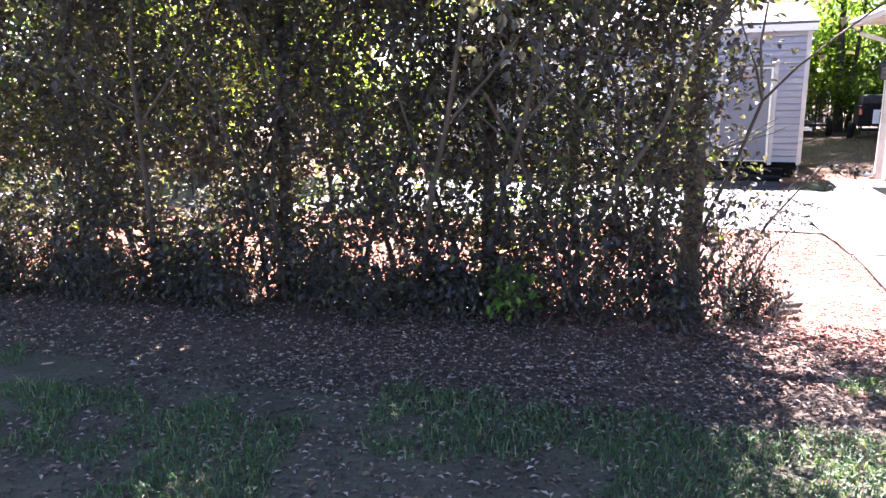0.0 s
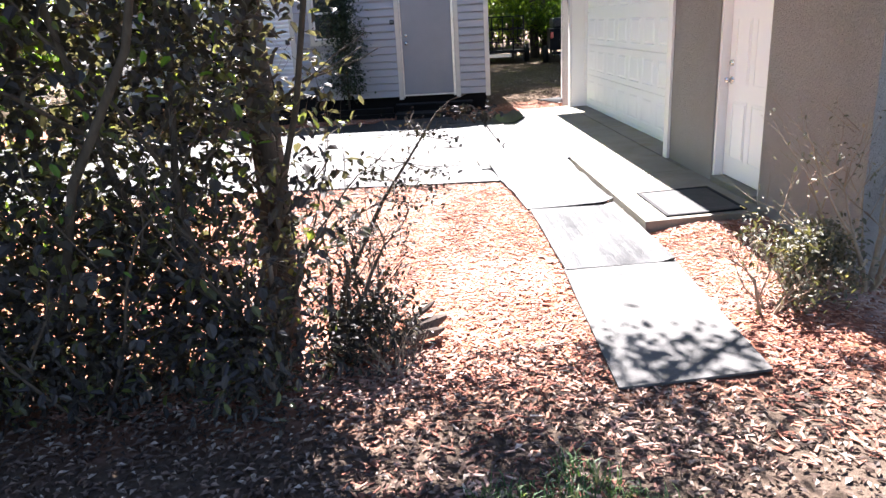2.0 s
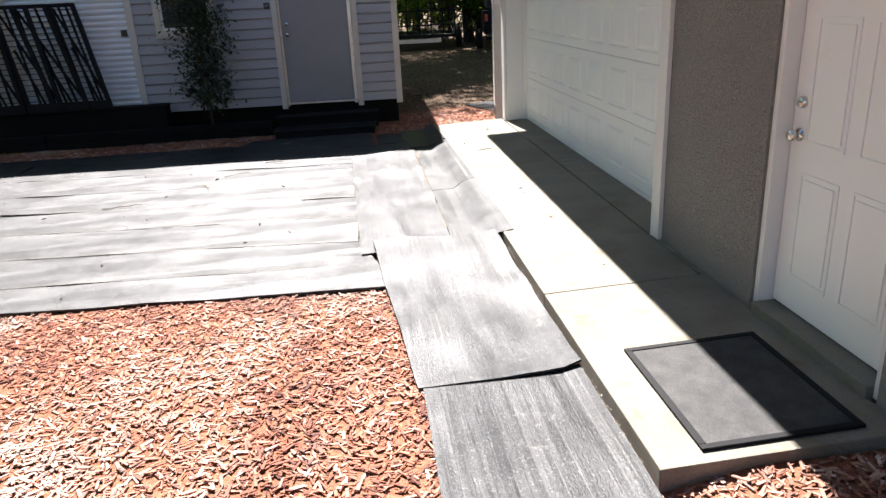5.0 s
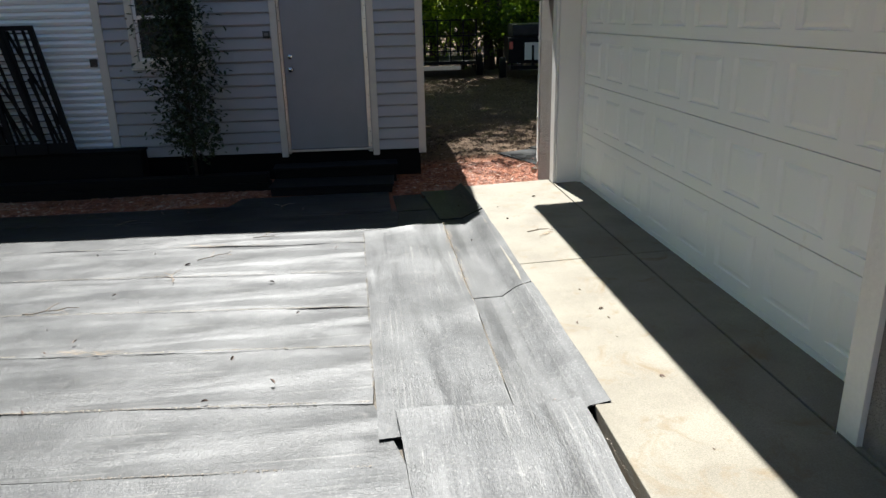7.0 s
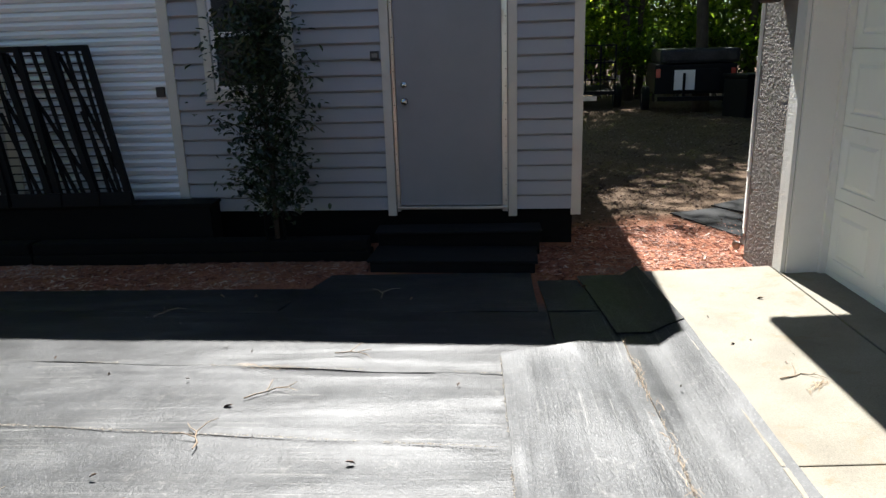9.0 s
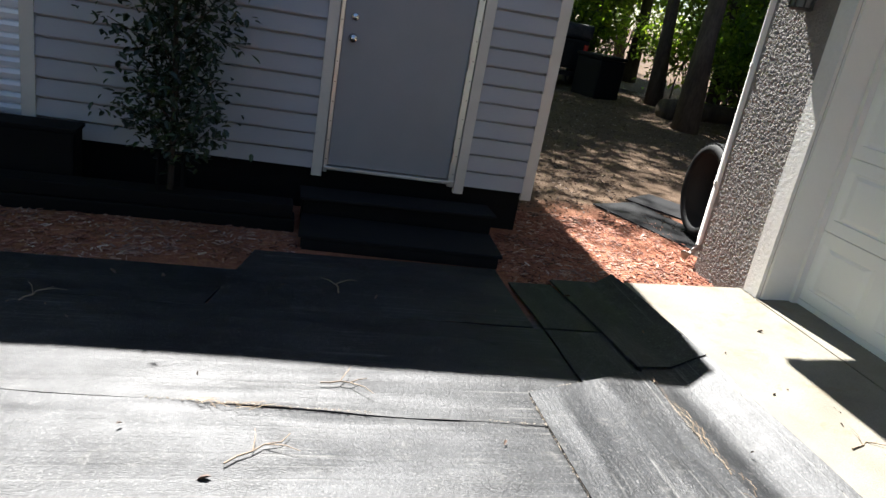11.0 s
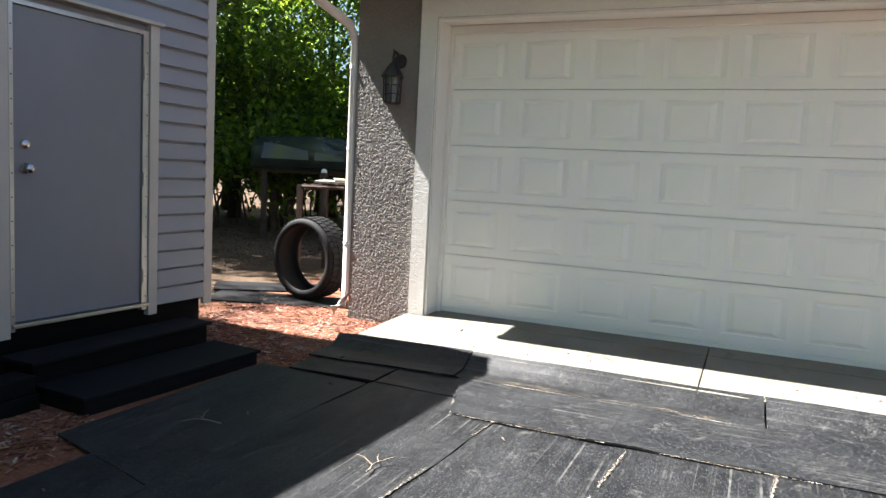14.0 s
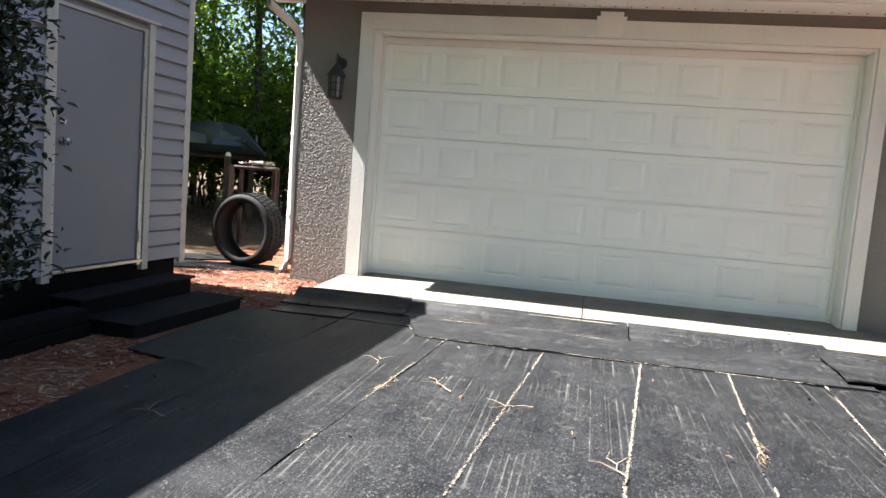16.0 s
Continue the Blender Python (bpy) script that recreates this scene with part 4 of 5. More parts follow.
boxes("soffit", [(-8.12, 0.10, -0.115, 0.03, 2.905, 2.918)], "white", sr)
for x in (-0.06, -8.0):
    bm = bmesh.new()
    a = [bm.verts.new((x + d, y, z)) for d in (0, 0.06) for y, z in ((0.0, ST + 0.002), (5.0, ST + 0.002), (5.0, 3.03), (2.5, 3.63), (0.0, 3.03))]
    bm.faces.new(a[:5]); bm.faces.new(a[5:][::-1])
    for i in range(5):
        bm.faces.new((a[i], a[5 + i], a[5 + (i + 1) % 5], a[(i + 1) % 5]))
    part("gable", bm, "siding", sr)

# steps at the shed door
st = thing("shed_steps", "two low black rubber-covered steps at the shed door", "steps")
for nm, sp, mt, bv in (("lower_step", (-0.68, 0.68, -0.23, 0.21, -0.19, -0.094), "step_rubber", 0.015), ("lower_tread", (-0.70, 0.70, -0.245, 0.215, -0.092, -0.068), "step_rubber", 0.006)):
    o = boxes(nm, [sp], mt, st, bev=bv)
    o.matrix_local = pose(0.58, 13.60, 0, 0, 0, -3.5)
boxes("upper_step", [(-0.10, 1.32, 13.86, 14.10, -0.19, 0.033)], "timber_black", st, bev=0.012)
boxes("upper_tread", [(-0.12, 1.34, 13.83, 14.12, 0.035, 0.057)], "step_rubber", st, bev=0.006)

# bed edging and black timber trough
for x0, x1 in ((-3.2, -0.15), (-6.6, -3.21)):
    o = thing("bed_edging", "black landscape timbers edging the mulch bed", "edging", group="bed timbers")
    boxes("timber", [(x0, x1, 13.72, 13.90, -0.20, -0.082)], "timber_black", o, bev=0.014)
    boxes("timber", [(x0 + 0.01, x1 - 0.02, 13.727, 13.905, -0.080, 0.02)], "timber_black", o, bev=0.014)
tr = thing("timber_platform", "black timber platform under the ramps", "platform")
boxes("beam", [(-6.6, -1.62, 13.96, 14.00, -0.2, 0.285)], "timber_black", tr, bev=0.01)
boxes("deck", [(-6.62, -1.60, 13.955, 14.20, 0.287, 0.315)], "timber_black", tr, bev=0.006)
boxes("end_board", [(-1.66, -1.62, 14.002, 14.20, -0.2, 0.285)], "timber_black", tr)


# steel ramps leaning on the roller door
def bar(name, a, b, t, parent, w=0.02, d=0.02):
    """A square steel bar from a to b (x, z), t: its depth."""
    bm = bmesh.new()
    A, B = Vector((a[0], t, a[1])), Vector((b[0], t, b[1]))
    s = (B - A).normalized().cross(Vector((0, 1, 0))) * w
    vs = [bm.verts.new(p + k * s + Vector((0, q * d, 0))) for p in (A, B) for k, q in ((-1, -1), (1, -1), (1, 1), (-1, 1))]
    for f in ((0, 1, 2, 3), (7, 6, 5, 4), (0, 4, 5, 1), (1, 5, 6, 2), (2, 6, 7, 3), (3, 7, 4, 0)):
        bm.faces.new([vs[i] for i in f])
    return part(name, bm, "black_steel", parent)


def ramp_gate(x0, w, slip, m, label, h=1.40):
    """A ramp leaning sideways as it rises: foot at x0, head shifted by slip."""
    t = thing("loading_ramp", label, "ramp", m, "loading ramps")
    for k, o in ((0, 0.0), (1, w)):
        bar("side_rail", (x0 + o, 0.0), (x0 + o + slip, h), 0, t, 0.028, 0.024)
    for f in (0.36, 0.68):
        bar("bar", (x0 + w * f, 0.02), (x0 + w * f + slip, h - 0.02), 0.03, t, 0.015, 0.010)
    bar("brace", (x0 + w * 0.95, 0.06), (x0 + slip + w * 0.1, h - 0.05), 0.05, t, 0.015, 0.01)
    bar("brace", (x0 + w * 0.5, 0.06), (x0 + slip * 0.4 + w * 0.05, h * 0.6), 0.05, t, 0.014, 0.01)
    for z in (0.02, h - 0.02):
        s = slip * z / h
        bar("end_bar", (x0 + s, z), (x0 + w + s, z), 0, t, 0.024, 0.022)
    bar("toe_plate", (x0 - 0.01, 0.06), (x0 + w + 0.03, 0.06), -0.05, t, 0.06, 0.012)
    for i in range(1, 19):
        z = h * i / 19
        s = slip * z / h
        bar("rung", (x0 + s + 0.02, z), (x0 + w + s - 0.02, z), 0.012, t, 0.006, 0.006)
    return t


lean = Matrix.Translation((-0.1, 13.95, 0.318)) @ Euler((radians(-5), 0, 0)).to_matrix().to_4x4()
for x, w, sl, lab in ((-2.55, 0.30, -0.28, "narrow black steel loading ramp leaning on the roller door"), (-2.96, 0.42, -0.34, "black steel mesh loading ramp leaning on the roller door"),
                      (-3.30, 0.42, -0.24, "black steel mesh loading ramp leaning on the roller door"), (-3.82, 0.46, -0.20, "black steel mesh loading ramp leaning on the roller door")):
    ramp_gate(x, w, sl, lean @ Matrix.Translation((0, 0.05 * (x + 3.3), 0)), lab)


# ---------------------------------------------------------------- plants
def limb(bm, p, d, r, length, rng, depth, tips, n=6):
    """A bending limb that forks; gathers the places where leaves grow."""
    pts, rad = [p.copy()], [r]
    q, dd = p.copy(), d.normalized()
    k = 4
    for i in range(k):
        dd = (dd + Vector((rng.uniform(-.22, .22), rng.uniform(-.22, .22), rng.uniform(-.08, .16)))).normalized()
        q = q + dd * length / k
        pts.append(q.copy())
        rad.append(r * (1 - 0.45 * (i + 1) / k))
        if depth <= 2:
            tips.append(q.copy())
    tube(bm, pts, rad, n if depth > 1 else 4, cap=False)
    if depth > 0:
        for i in range(rng.choice((2, 3, 3))):
            a = rng.uniform(0, 2 * math.pi)
            nd = (dd + 0.75 * Vector((math.cos(a), math.sin(a), rng.uniform(-0.2, 0.5)))).normalized()
            s = pts[rng.choice((2, 3, 4))]
            limb(bm, s, nd, rad[-1] * 0.8, length * rng.uniform(0.6, 0.85), rng, depth - 1, tips, n)


def scatter(tips, count, spread, rng):
    out = []
    for i in range(count):
        t = rng.choice(tips)
        out.append(t + Vector((rng.gauss(0, spread), rng.gauss(0, spread), rng.gauss(0, spread))))
    return out


def hedge_tree(seed, height, stems, leafcount, wide, label, low=0.25, thick=0.034, leaf=0.063):
    rng = random.Random(seed)
    t = thing("hedge_shrub", label, "shrub", group="hedge")
    bm = bmesh.new()
    tips = []
    for s in range(stems):
        a = rng.uniform(0, 2 * math.pi)
        base = Vector((0.12 * math.cos(a), 0.12 * math.sin(a), -0.04)) if stems > 1 else Vector((0, 0, -0.04))
        d = Vector((0.25 * math.cos(a), 0.18 * math.sin(a), 1))
        limb(bm, base, d, thick * rng.uniform(0.6, 1.0), height * rng.uniform(0.42, 0.55), rng, 3, tips, 7)
    part("trunk", bm, "bark", t, smooth=True)
    pts = [p for p in scatter(tips, leafcount // 3, 0.13, rng)]
    while len(pts) < leafcount:
        x, y, z = rng.gauss(0, wide * 0.5), rng.gauss(0, 0.26), low + (height - low) * rng.random() ** 1.3
        k = noise.noise(Vector((x * 1.7 + seed, y * 2.2, z * 1.7)))
        if abs(x) < wide and abs(y) < 0.62 and k > -0.08 - 0.26 * (z / height):
            pts.append(Vector((x, y, z)))
    V, F = leaves(pts, leaf, rng, wide=0.74)
    ob = raw("crown", V, F, "leaf_hedge", t)
    return t


variants = [hedge_tree(101, 4.9, 2, 9000, 0.9, "dense dark-leaved evergreen hedge shrub in shade", 0.45),
            hedge_tree(102, 4.8, 2, 9000, 1.0, "dense dark-leaved evergreen hedge shrub in shade", 0.40),
            hedge_tree(103, 5.0, 2, 9200, 0.95, "dense dark-leaved evergreen hedge shrub in shade", 0.45),
            hedge_tree(104, 4.8, 2, 13000, 1.0, "dense dark-leaved evergreen hedge shrub in shade", 0.08)]
spots = ((-0.92, 3.66), (-1.45, 3.62), (-1.75, 3.45), (-2.4, 3.55), (-2.95, 3.3), (-3.6, 3.4), (-4.2, 3.15), (-4.9, 3.3), (-5.6, 3.0), (-6.4, 3.1), (-7.3, 2.9), (-8.3, 2.8))
for i, (x, y) in enumerate(spots):
    z = ground_height(x, y)
    if i < 4:
        variants[i].matrix_world = pose(x, y, z, 0, 0, (0, 180, 0, 0)[i])
    else:
        copy_thing(variants[(3, 3, 0, 3)[i % 4]], pose(x, y, z, 0, 0, 180 * (i % 2)))

hedge_tree(105, 4.0, 1, 2600, 0.50, "slim dark-leaved shrub with bare foot at the hedge end", 1.25, 0.03).matrix_world = pose(-0.72, 3.92, -0.17)

# tall tree at the hedge's end, its crown high above the path
rng = random.Random(7)
tt = thing("hedge_tree", "taller tree at the end of the hedge with bare rough trunk", "tree")
bm = bmesh.new()
tips = []
tube(bm, [(0, 0, -0.05), (0.0, 0.0, 0.06), (0.03, 0.02, 0.9), (0.0, 0.05, 1.9), (0.25, 0.4, 2.9), (0.85, 0.95, 3.75)], [0.15, 0.105, 0.088, 0.075, 0.06, 0.05], 10)
for k in range(6):
    a = k * 1.1
    limb(bm, Vector((0.8, 1.0, 3.65)), Vector((0.35 + 0.8 * math.cos(a), 0.45 + 0.7 * math.sin(a), 0.5)), 0.035, 0.62, rng, 2, tips)
high, tips = tips, []
for k, z in enumerate((0.55, 0.85, 1.05, 1.25, 1.45, 1.6, 1.8, 2.0, 2.3)):
    limb(bm, Vector((0.02, 0.02, z)), Vector((min(0.2, math.cos(k * 2.1)), -0.6 + 0.5 * math.sin(k * 2.1), 0.3)), 0.014, 0.48, rng, 1, tips)
part("trunk", bm, "bark", tt, smooth=True)
V, F = leaves([p for p in scatter(tips, 900, 0.06, rng) if p.x < 0.42] + scatter(high, 3200, 0.26, rng), 0.055, rng, wide=0.7)
raw("crown", V, F, "leaf_dark", tt)
tt.location = (-0.58, 4.08, ground_height(-0.58, 4.08))
for k, (x, y) in enumerate(((-2.35, 3.75), (-4.3, 3.5), (-6.6, 3.3))):
    copy_thing(tt, pose(x, y, ground_height(x, y), 0, 0, (-75, -110, -95)[k])).scale = (0.7, 0.7, 1.0)
# a long bough of it reaches over the walkway
bm = bmesh.new()
tips = []
tube(bm, [(0.8, 0.9, 3.7), (1.5, 1.7, 3.95), (2.4, 2.45, 4.0)], [0.04, 0.03, 0.02], 8)
for k in range(7):
    a = k * 0.95
    limb(bm, Vector((1.5 + 0.13 * k, 1.7 + 0.1 * k, 3.95)), Vector((math.cos(a), math.sin(a), 0.1)), 0.012, 0.42, rng, 1, tips)
part("bough", bm, "bark", tt, smooth=True)
V, F = leaves(scatter(tips, 520, 0.10, rng), 0.085, rng, wide=0.55)
raw("bough_leaves", V, F, "leaf_hedge", tt)


# small open bush at the end of the hedge
def open_bush(name, label, cat, loc, stems, height, r, leafcount, leafsize, mat_leaf, mat_wood, seed, spread=0.05, lean=(0, 0), depth=3):
    rng = random.Random(seed)
    t = thing(name, label, cat)
    bm = bmesh.new()
    tips = []
    for s in range(stems):
        a = 2 * math.pi * s / stems + rng.uniform(-.4, .4)
        d = Vector((0.55 * math.cos(a) + lean[0], 0.55 * math.sin(a) + lean[1], 1))
        limb(bm, Vector((0.03 * math.cos(a), 0.03 * math.sin(a), -0.03)), d, r * rng.uniform(.6, 1), height * rng.uniform(.4, .55), rng, depth, tips)
    part("wood", bm, mat_wood, t, smooth=True)
    if leafcount:
        pts = [p for p in scatter(tips, leafcount, spread, rng) if math.hypot(p.x, p.y) < 0.30 + 0.30 * height]
        V, F = leaves(pts, leafsize, rng)
        raw("foliage", V, F, mat_leaf, t)
    t.location = loc
    return t


forked = open_bush("bush", "sparse dark-leaved bush with forked stems on mulch", "bush", (-0.20, 3.86, -0.17), 4, 0.80, 0.034, 650, 0.034, "leaf_dark", "bark", 11, 0.030, (0.12, 0.10))
# its longest stem leans out over the mulch, forks and arches down
rng = random.Random(77)
bm = bmesh.new()
tips = []
fork = Vector((0.57, -0.09, 1.27))
stem = [Vector(p) for p in ((-0.02, 0.05, 0.05), (0.0, 0.07, 0.29), (0.14, 0.10, 0.57), (0.26, 0.13, 0.79), (0.40, 0.05, 1.0))] + [fork]
arch = [fork, Vector((0.66, -0.16, 1.30)), Vector((0.73, -0.22, 1.305)), Vector((0.77, -0.25, 1.26)), Vector((0.81, -0.27, 1.19)), Vector((0.857, -0.29, 1.125))]
upper = [fork, Vector((0.64, -0.06, 1.32)), Vector((0.73, -0.02, 1.345))]
tube(bm, stem, [0.026, 0.021, 0.015, 0.011, 0.007, 0.005], 6)
tube(bm, arch, [0.005, 0.0045, 0.004, 0.0035, 0.003, 0.002], 5)
tube(bm, upper, [0.004, 0.003, 0.002], 5)
tips += arch[3:] + upper[:2] + [arch[3].lerp(arch[5], 0.7)]
for base, count, ln in ((stem[2], 8, 0.21), (stem[3], 8, 0.21), (stem[3].lerp(stem[4], 0.5), 7, 0.20), (stem[4], 7, 0.18), (stem[4].lerp(fork, 0.55), 6, 0.15), (arch[2], 3, 0.09), (arch[3], 4, 0.10)):
    for k in range(count):
        a = 2 * math.pi * (k + rng.random()) / count
        limb(bm, base, Vector((math.cos(a), math.sin(a), rng.uniform(-0.5, 0.3))), 0.004, ln, rng, 1, tips, 4)
part("leaning_stem", bm, "bark", forked, smooth=True)
V, F = leaves(scatter(tips, 620, 0.016, rng), 0.027, rng, wide=0.75)
raw("stem_leaves", V, F, "leaf_dark", forked)
open_bush("bush", "low tangle of dark leaves under the hedge end", "bush", (-0.08, 3.66, -0.17), 6, 0.34, 0.012, 1500, 0.040, "leaf_dark", "bark", 12, 0.08)
open_bush("vine_tangle", "tangle of bare grey vines at the hedge foot", "vines", (0.08, 3.50, -0.17), 9, 0.34, 0.007, 0, 0.04, "leaf_hedge", "twig", 60, 0.05)
open_bush("bush", "young green shoots inside the hedge", "bush", (-1.3, 3.2, -0.17), 3, 2.0, 0.012, 170, 0.055, "leaf_bright", "bark", 61, 0.07)
open_bush("bush", "young green shoots inside the hedge", "bush", (-2.7, 3.05, -0.17), 3, 2.3, 0.012, 170, 0.055, "leaf_bright", "bark", 62, 0.07)
open_bush("bush", "bright green sapling under the hedge", "bush", (-2.0, 3.05, -0.17), 4, 0.55, 0.01, 260, 0.075, "leaf_bright", "bark", 13, 0.07)
open_bush("bush", "bright green sapling behind the hedge", "bush", (-2.3, 4.1, -0.17), 4, 1.3, 0.014, 380, 0.07, "leaf_bright", "bark", 14, 0.1)
open_bush("bush", "bright green sapling behind the hedge", "bush", (-3.9, 4.2, -0.17), 4, 1.5, 0.014, 380, 0.07, "leaf_bright", "bark", 15, 0.12)
low = open_bush("bush", "low dark undergrowth at the foot of the hedge", "bush", (-0.55, 3.3, -0.17), 6, 0.50, 0.011, 1500, 0.055, "leaf_hedge", "bark", 20, 0.12)
open_bush("bush", "dense dark-leaved bush round the hedge trunks", "bush", (-0.62, 3.62, -0.17), 6, 1.5, 0.022, 500, 0.050, "leaf_hedge", "bark", 66, 0.10)
open_bush("bush", "dense dark-leaved bush round the hedge trunks", "bush", (-1.5, 3.45, -0.17), 6, 1.2, 0.020, 500, 0.050, "leaf_hedge", "bark", 67, 0.12)
tagged(low, group="undergrowth bushes")
for x, y in ((-0.92, 3.42), (-1.38, 3.36), (-1.85, 3.26)):
    copy_thing(low, pose(x, y, -0.17, 0, 0, 130 * x))
for i in range(13):
    x = -2.35 - 0.42 * i
    copy_thing(low, pose(x, 3.12 + 0.22 * math.sin(i * 2.1) - 0.03 * i, -0.17, 0, 0, 77 * i))
open_bush("foundation_shrub", "rounded pale-leaved shrub beside the garage wall", "shrub", (2.50, 4.05, -0.17), 8, 0.48, 0.014, 2300, 0.040, "leaf_shrub", "twig", 40, 0.06)
open_bush("bare_shrub", "nearly bare twiggy shrub beside the garage corner", "shrub", (2.95, 4.18, -0.17), 6, 1.3, 0.026, 260, 0.035, "leaf_shrub", "twig", 41, 0.03, (-0.25, -0.1))
open_bush("bare_shrub", "small dead shrub with bare twigs", "shrub", (2.2, 3.9, -0.17), 4, 0.6, 0.014, 60, 0.035, "leaf_shrub", "twig", 42, 0.03)

# slim evergreen in front of the shed
rng = random.Random(5)
pl = thing("evergreen_shrub", "tall slim dark evergreen staked in the mulch bed", "shrub")
bm = bmesh.new()
tips = []
tube(bm, [(0, 0, -0.1), (0.01, 0, 0.9), (-0.02, 0.01, 1.8), (0.0, 0, 2.42)], [0.022, 0.018, 0.012, 0.005], 7)
for k in range(46):
    z = 0.35 + 2.0 * k / 46
    a = k * 2.4
    limb(bm, Vector((0, 0, z)), Vector((math.cos(a), math.sin(a) * 0.8, 0.9)), 0.006, 0.46 * (1.0 - 0.45 * abs(z - 1.2) / 1.5), rng, 0, tips)
part("trunk", bm, "bark", pl, smooth=True)
V, F = leaves(scatter(tips, 4000, 0.075, rng), 0.06, rng, wide=0.55)
raw("foliage", V, F, "leaf_plant", pl)
bm = bmesh.new()
for x, y in ((-0.07, -0.05), (0.08, -0.04), (0.0, 0.09)):
    tube(bm, [(x, y, -0.2), (x, y, 0.42)], 0.012, 6)
part("stake", bm, "timber_black", pl)
pl.location = (-0.99, 13.82, -0.10)
pl.scale = (1.05, 1.05, 0.9)

# rotten log and stake
lg = thing("broken_log", "broken weathered log lying on mulch", "log")
for k, (a, b, r) in enumerate((((0.0, 0.0, 0.05), (0.42, 0.30, 0.09), 0.05), ((0.06, -0.05, 0.04), (0.40, 0.16, 0.06), 0.035), ((0.1, 0.06, 0.10), (0.34, 0.33, 0.19), 0.022))):
    bm = bmesh.new()
    A, B = Vector(a), Vector(b)
    tube(bm, [A, A.lerp(B, 0.4) + Vector((0, 0.01, 0.012)), A.lerp(B, 0.8), B], [r * 0.7, r, r * 0.9, r * 0.35], 7)
    part("limb", bm, "deadwood", lg)
lg.location = (0.06, 3.72, -0.15)
lg.scale = (0.72, 0.72, 0.9)
bm = bmesh.new()
tube(bm, [(0, 0, -0.1), (-0.02, 0.03, 0.3), (-0.03, 0.06, 0.62)], [0.016, 0.014, 0.012], 7)
o = part("stake", bm, "twig")
o.location = (-0.47, 3.50, -0.12)
tagged(o, "thin pale stake leaning by the hedge", "stake")

# ---------------------------------------------------------------- yard behind
# worn tyre standing on edge
ty = thing("tyre", "worn wide black tyre standing on edge", "tyre")
bm = bmesh.new()
R, W = 0.43, 0.31
lathe(bm, [(R - 0.09, -W / 2 + 0.02), (R - 0.085, -W / 2), (R - 0.03, -W / 2 - 0.004), (R - 0.008, -W / 2 + 0.03), (R, -W / 2 + 0.07), (R + 0.003, 0.0), (R, W / 2 - 0.07), (R - 0.008, W / 2 - 0.03),
           (R - 0.03, W / 2 + 0.004), (R - 0.085, W / 2), (R - 0.09, W / 2 - 0.02), (R - 0.05, W / 2 - 0.03), (R - 0.02, 0.1), (R - 0.02, -0.1), (R - 0.05, -W / 2 + 0.03), (R - 0.09, -W / 2 + 0.02)], 40, 'X')
part("carcass", bm, "tyre", ty, smooth=True)
bm = bmesh.new()
for k in range(44):
    a = 2 * math.pi * k / 44
    for x0, x1, off in ((-0.125, -0.05, 0), (-0.035, 0.035, 0.5), (0.05, 0.125, 0)):
        b2 = a + off * 2 * math.pi / 44
        vs = []
        for rr in (R - 0.008, R + 0.009):
            for da in (-0.05, 0.05):
                for x in (x0, x1):
                    vs.append(bm.verts.new((x, rr * math.cos(b2 + da), rr * math.sin(b2 + da))))
        for f in ((4, 5, 7, 6), (0, 1, 5, 4), (2, 6, 7, 3), (1, 3, 7, 5), (0, 4, 6, 2)):
            bm.faces.new([vs[i] for i in f])
part("tread", bm, "tyre", ty)
ty.matrix_world = pose(3.59, 14.49, ground_height(3.5, 14.6) + R + 0.03, 0, 0, -9)

# boards on the ground
for p, w, d, rz in (((3.35, 14.75), 0.62, 1.35, 24), ((3.95, 15.25), 0.6, 1.3, 38)):
    bm = bmesh.new()
    box(bm, -w / 2, w / 2, -d / 2, d / 2, 0, 0.014, 0.003)
    o = part("ground_board", bm, "step_rubber")
    o.matrix_world = pose(p[0], p[1], -0.165, 1.0, 0.6, rz)
    tagged(o, "grey rubber sheet lying flat on the soil", "rubber sheet", "loose sheets")

# steel rack with planks
rk = thing("steel_rack", "rusty steel rack with loose planks on top", "rack")
for x, y in ((0, 0), (1.7, 0.75), (-0.2, 0.5), (1.5, 1.25)):
    boxes("leg", [(x - 0.025, x + 0.025, y - 0.025, y + 0.025, -0.02, 1.22)], "rust", rk)
for a, b, z in (((0, 0), (1.7, 0.75), 1.2), ((-0.2, 0.5), (1.5, 1.25), 1.2), ((0, 0), (-0.2, 0.5), 1.2), ((1.7, 0.75), (1.5, 1.25), 1.2), ((0, 0), (1.7, 0.75), 0.45)):
    bm = bmesh.new()
    tube(bm, [(*a, z), (*b, z)], 0.022, 6)
    part("rail", bm, "rust", rk)
rk.location = (4.27, 14.5, -0.17)
for k, (dy, dz) in enumerate(((0.0, 0.0), (0.17, 0.002), (0.34, 0.0), (0.12, 0.028))):
    bm = bmesh.new()
    box(bm, -0.85, 0.85, -0.07, 0.07, 0, 0.024, 0.003)
    o = part("plank", bm, "plank")
    o.matrix_world = pose(5.12 - 0.1 * dy, 15.00 + dy, 1.075 + dz, 0, 0, 24 + 3 * k)
    tagged(o, "loose grey weathered plank on the rack", "plank", "rack planks")

pst = thing("fence_post", "old wooden post with pale cap", "post")
boxes("post", [(-0.045, 0.045, -0.045, 0.045, -0.02, 1.35)], "deadwood", pst, bev=0.008)
bm = bmesh.new()
lathe(bm, [(0.0, 1.42), (0.035, 1.41), (0.05, 1.37), (0.05, 1.352), (0.0, 1.352)], 12)
part("cap", bm, "white", pst, "pale rounded cap")
pst.location = (7.6, 17.0, -0.17)

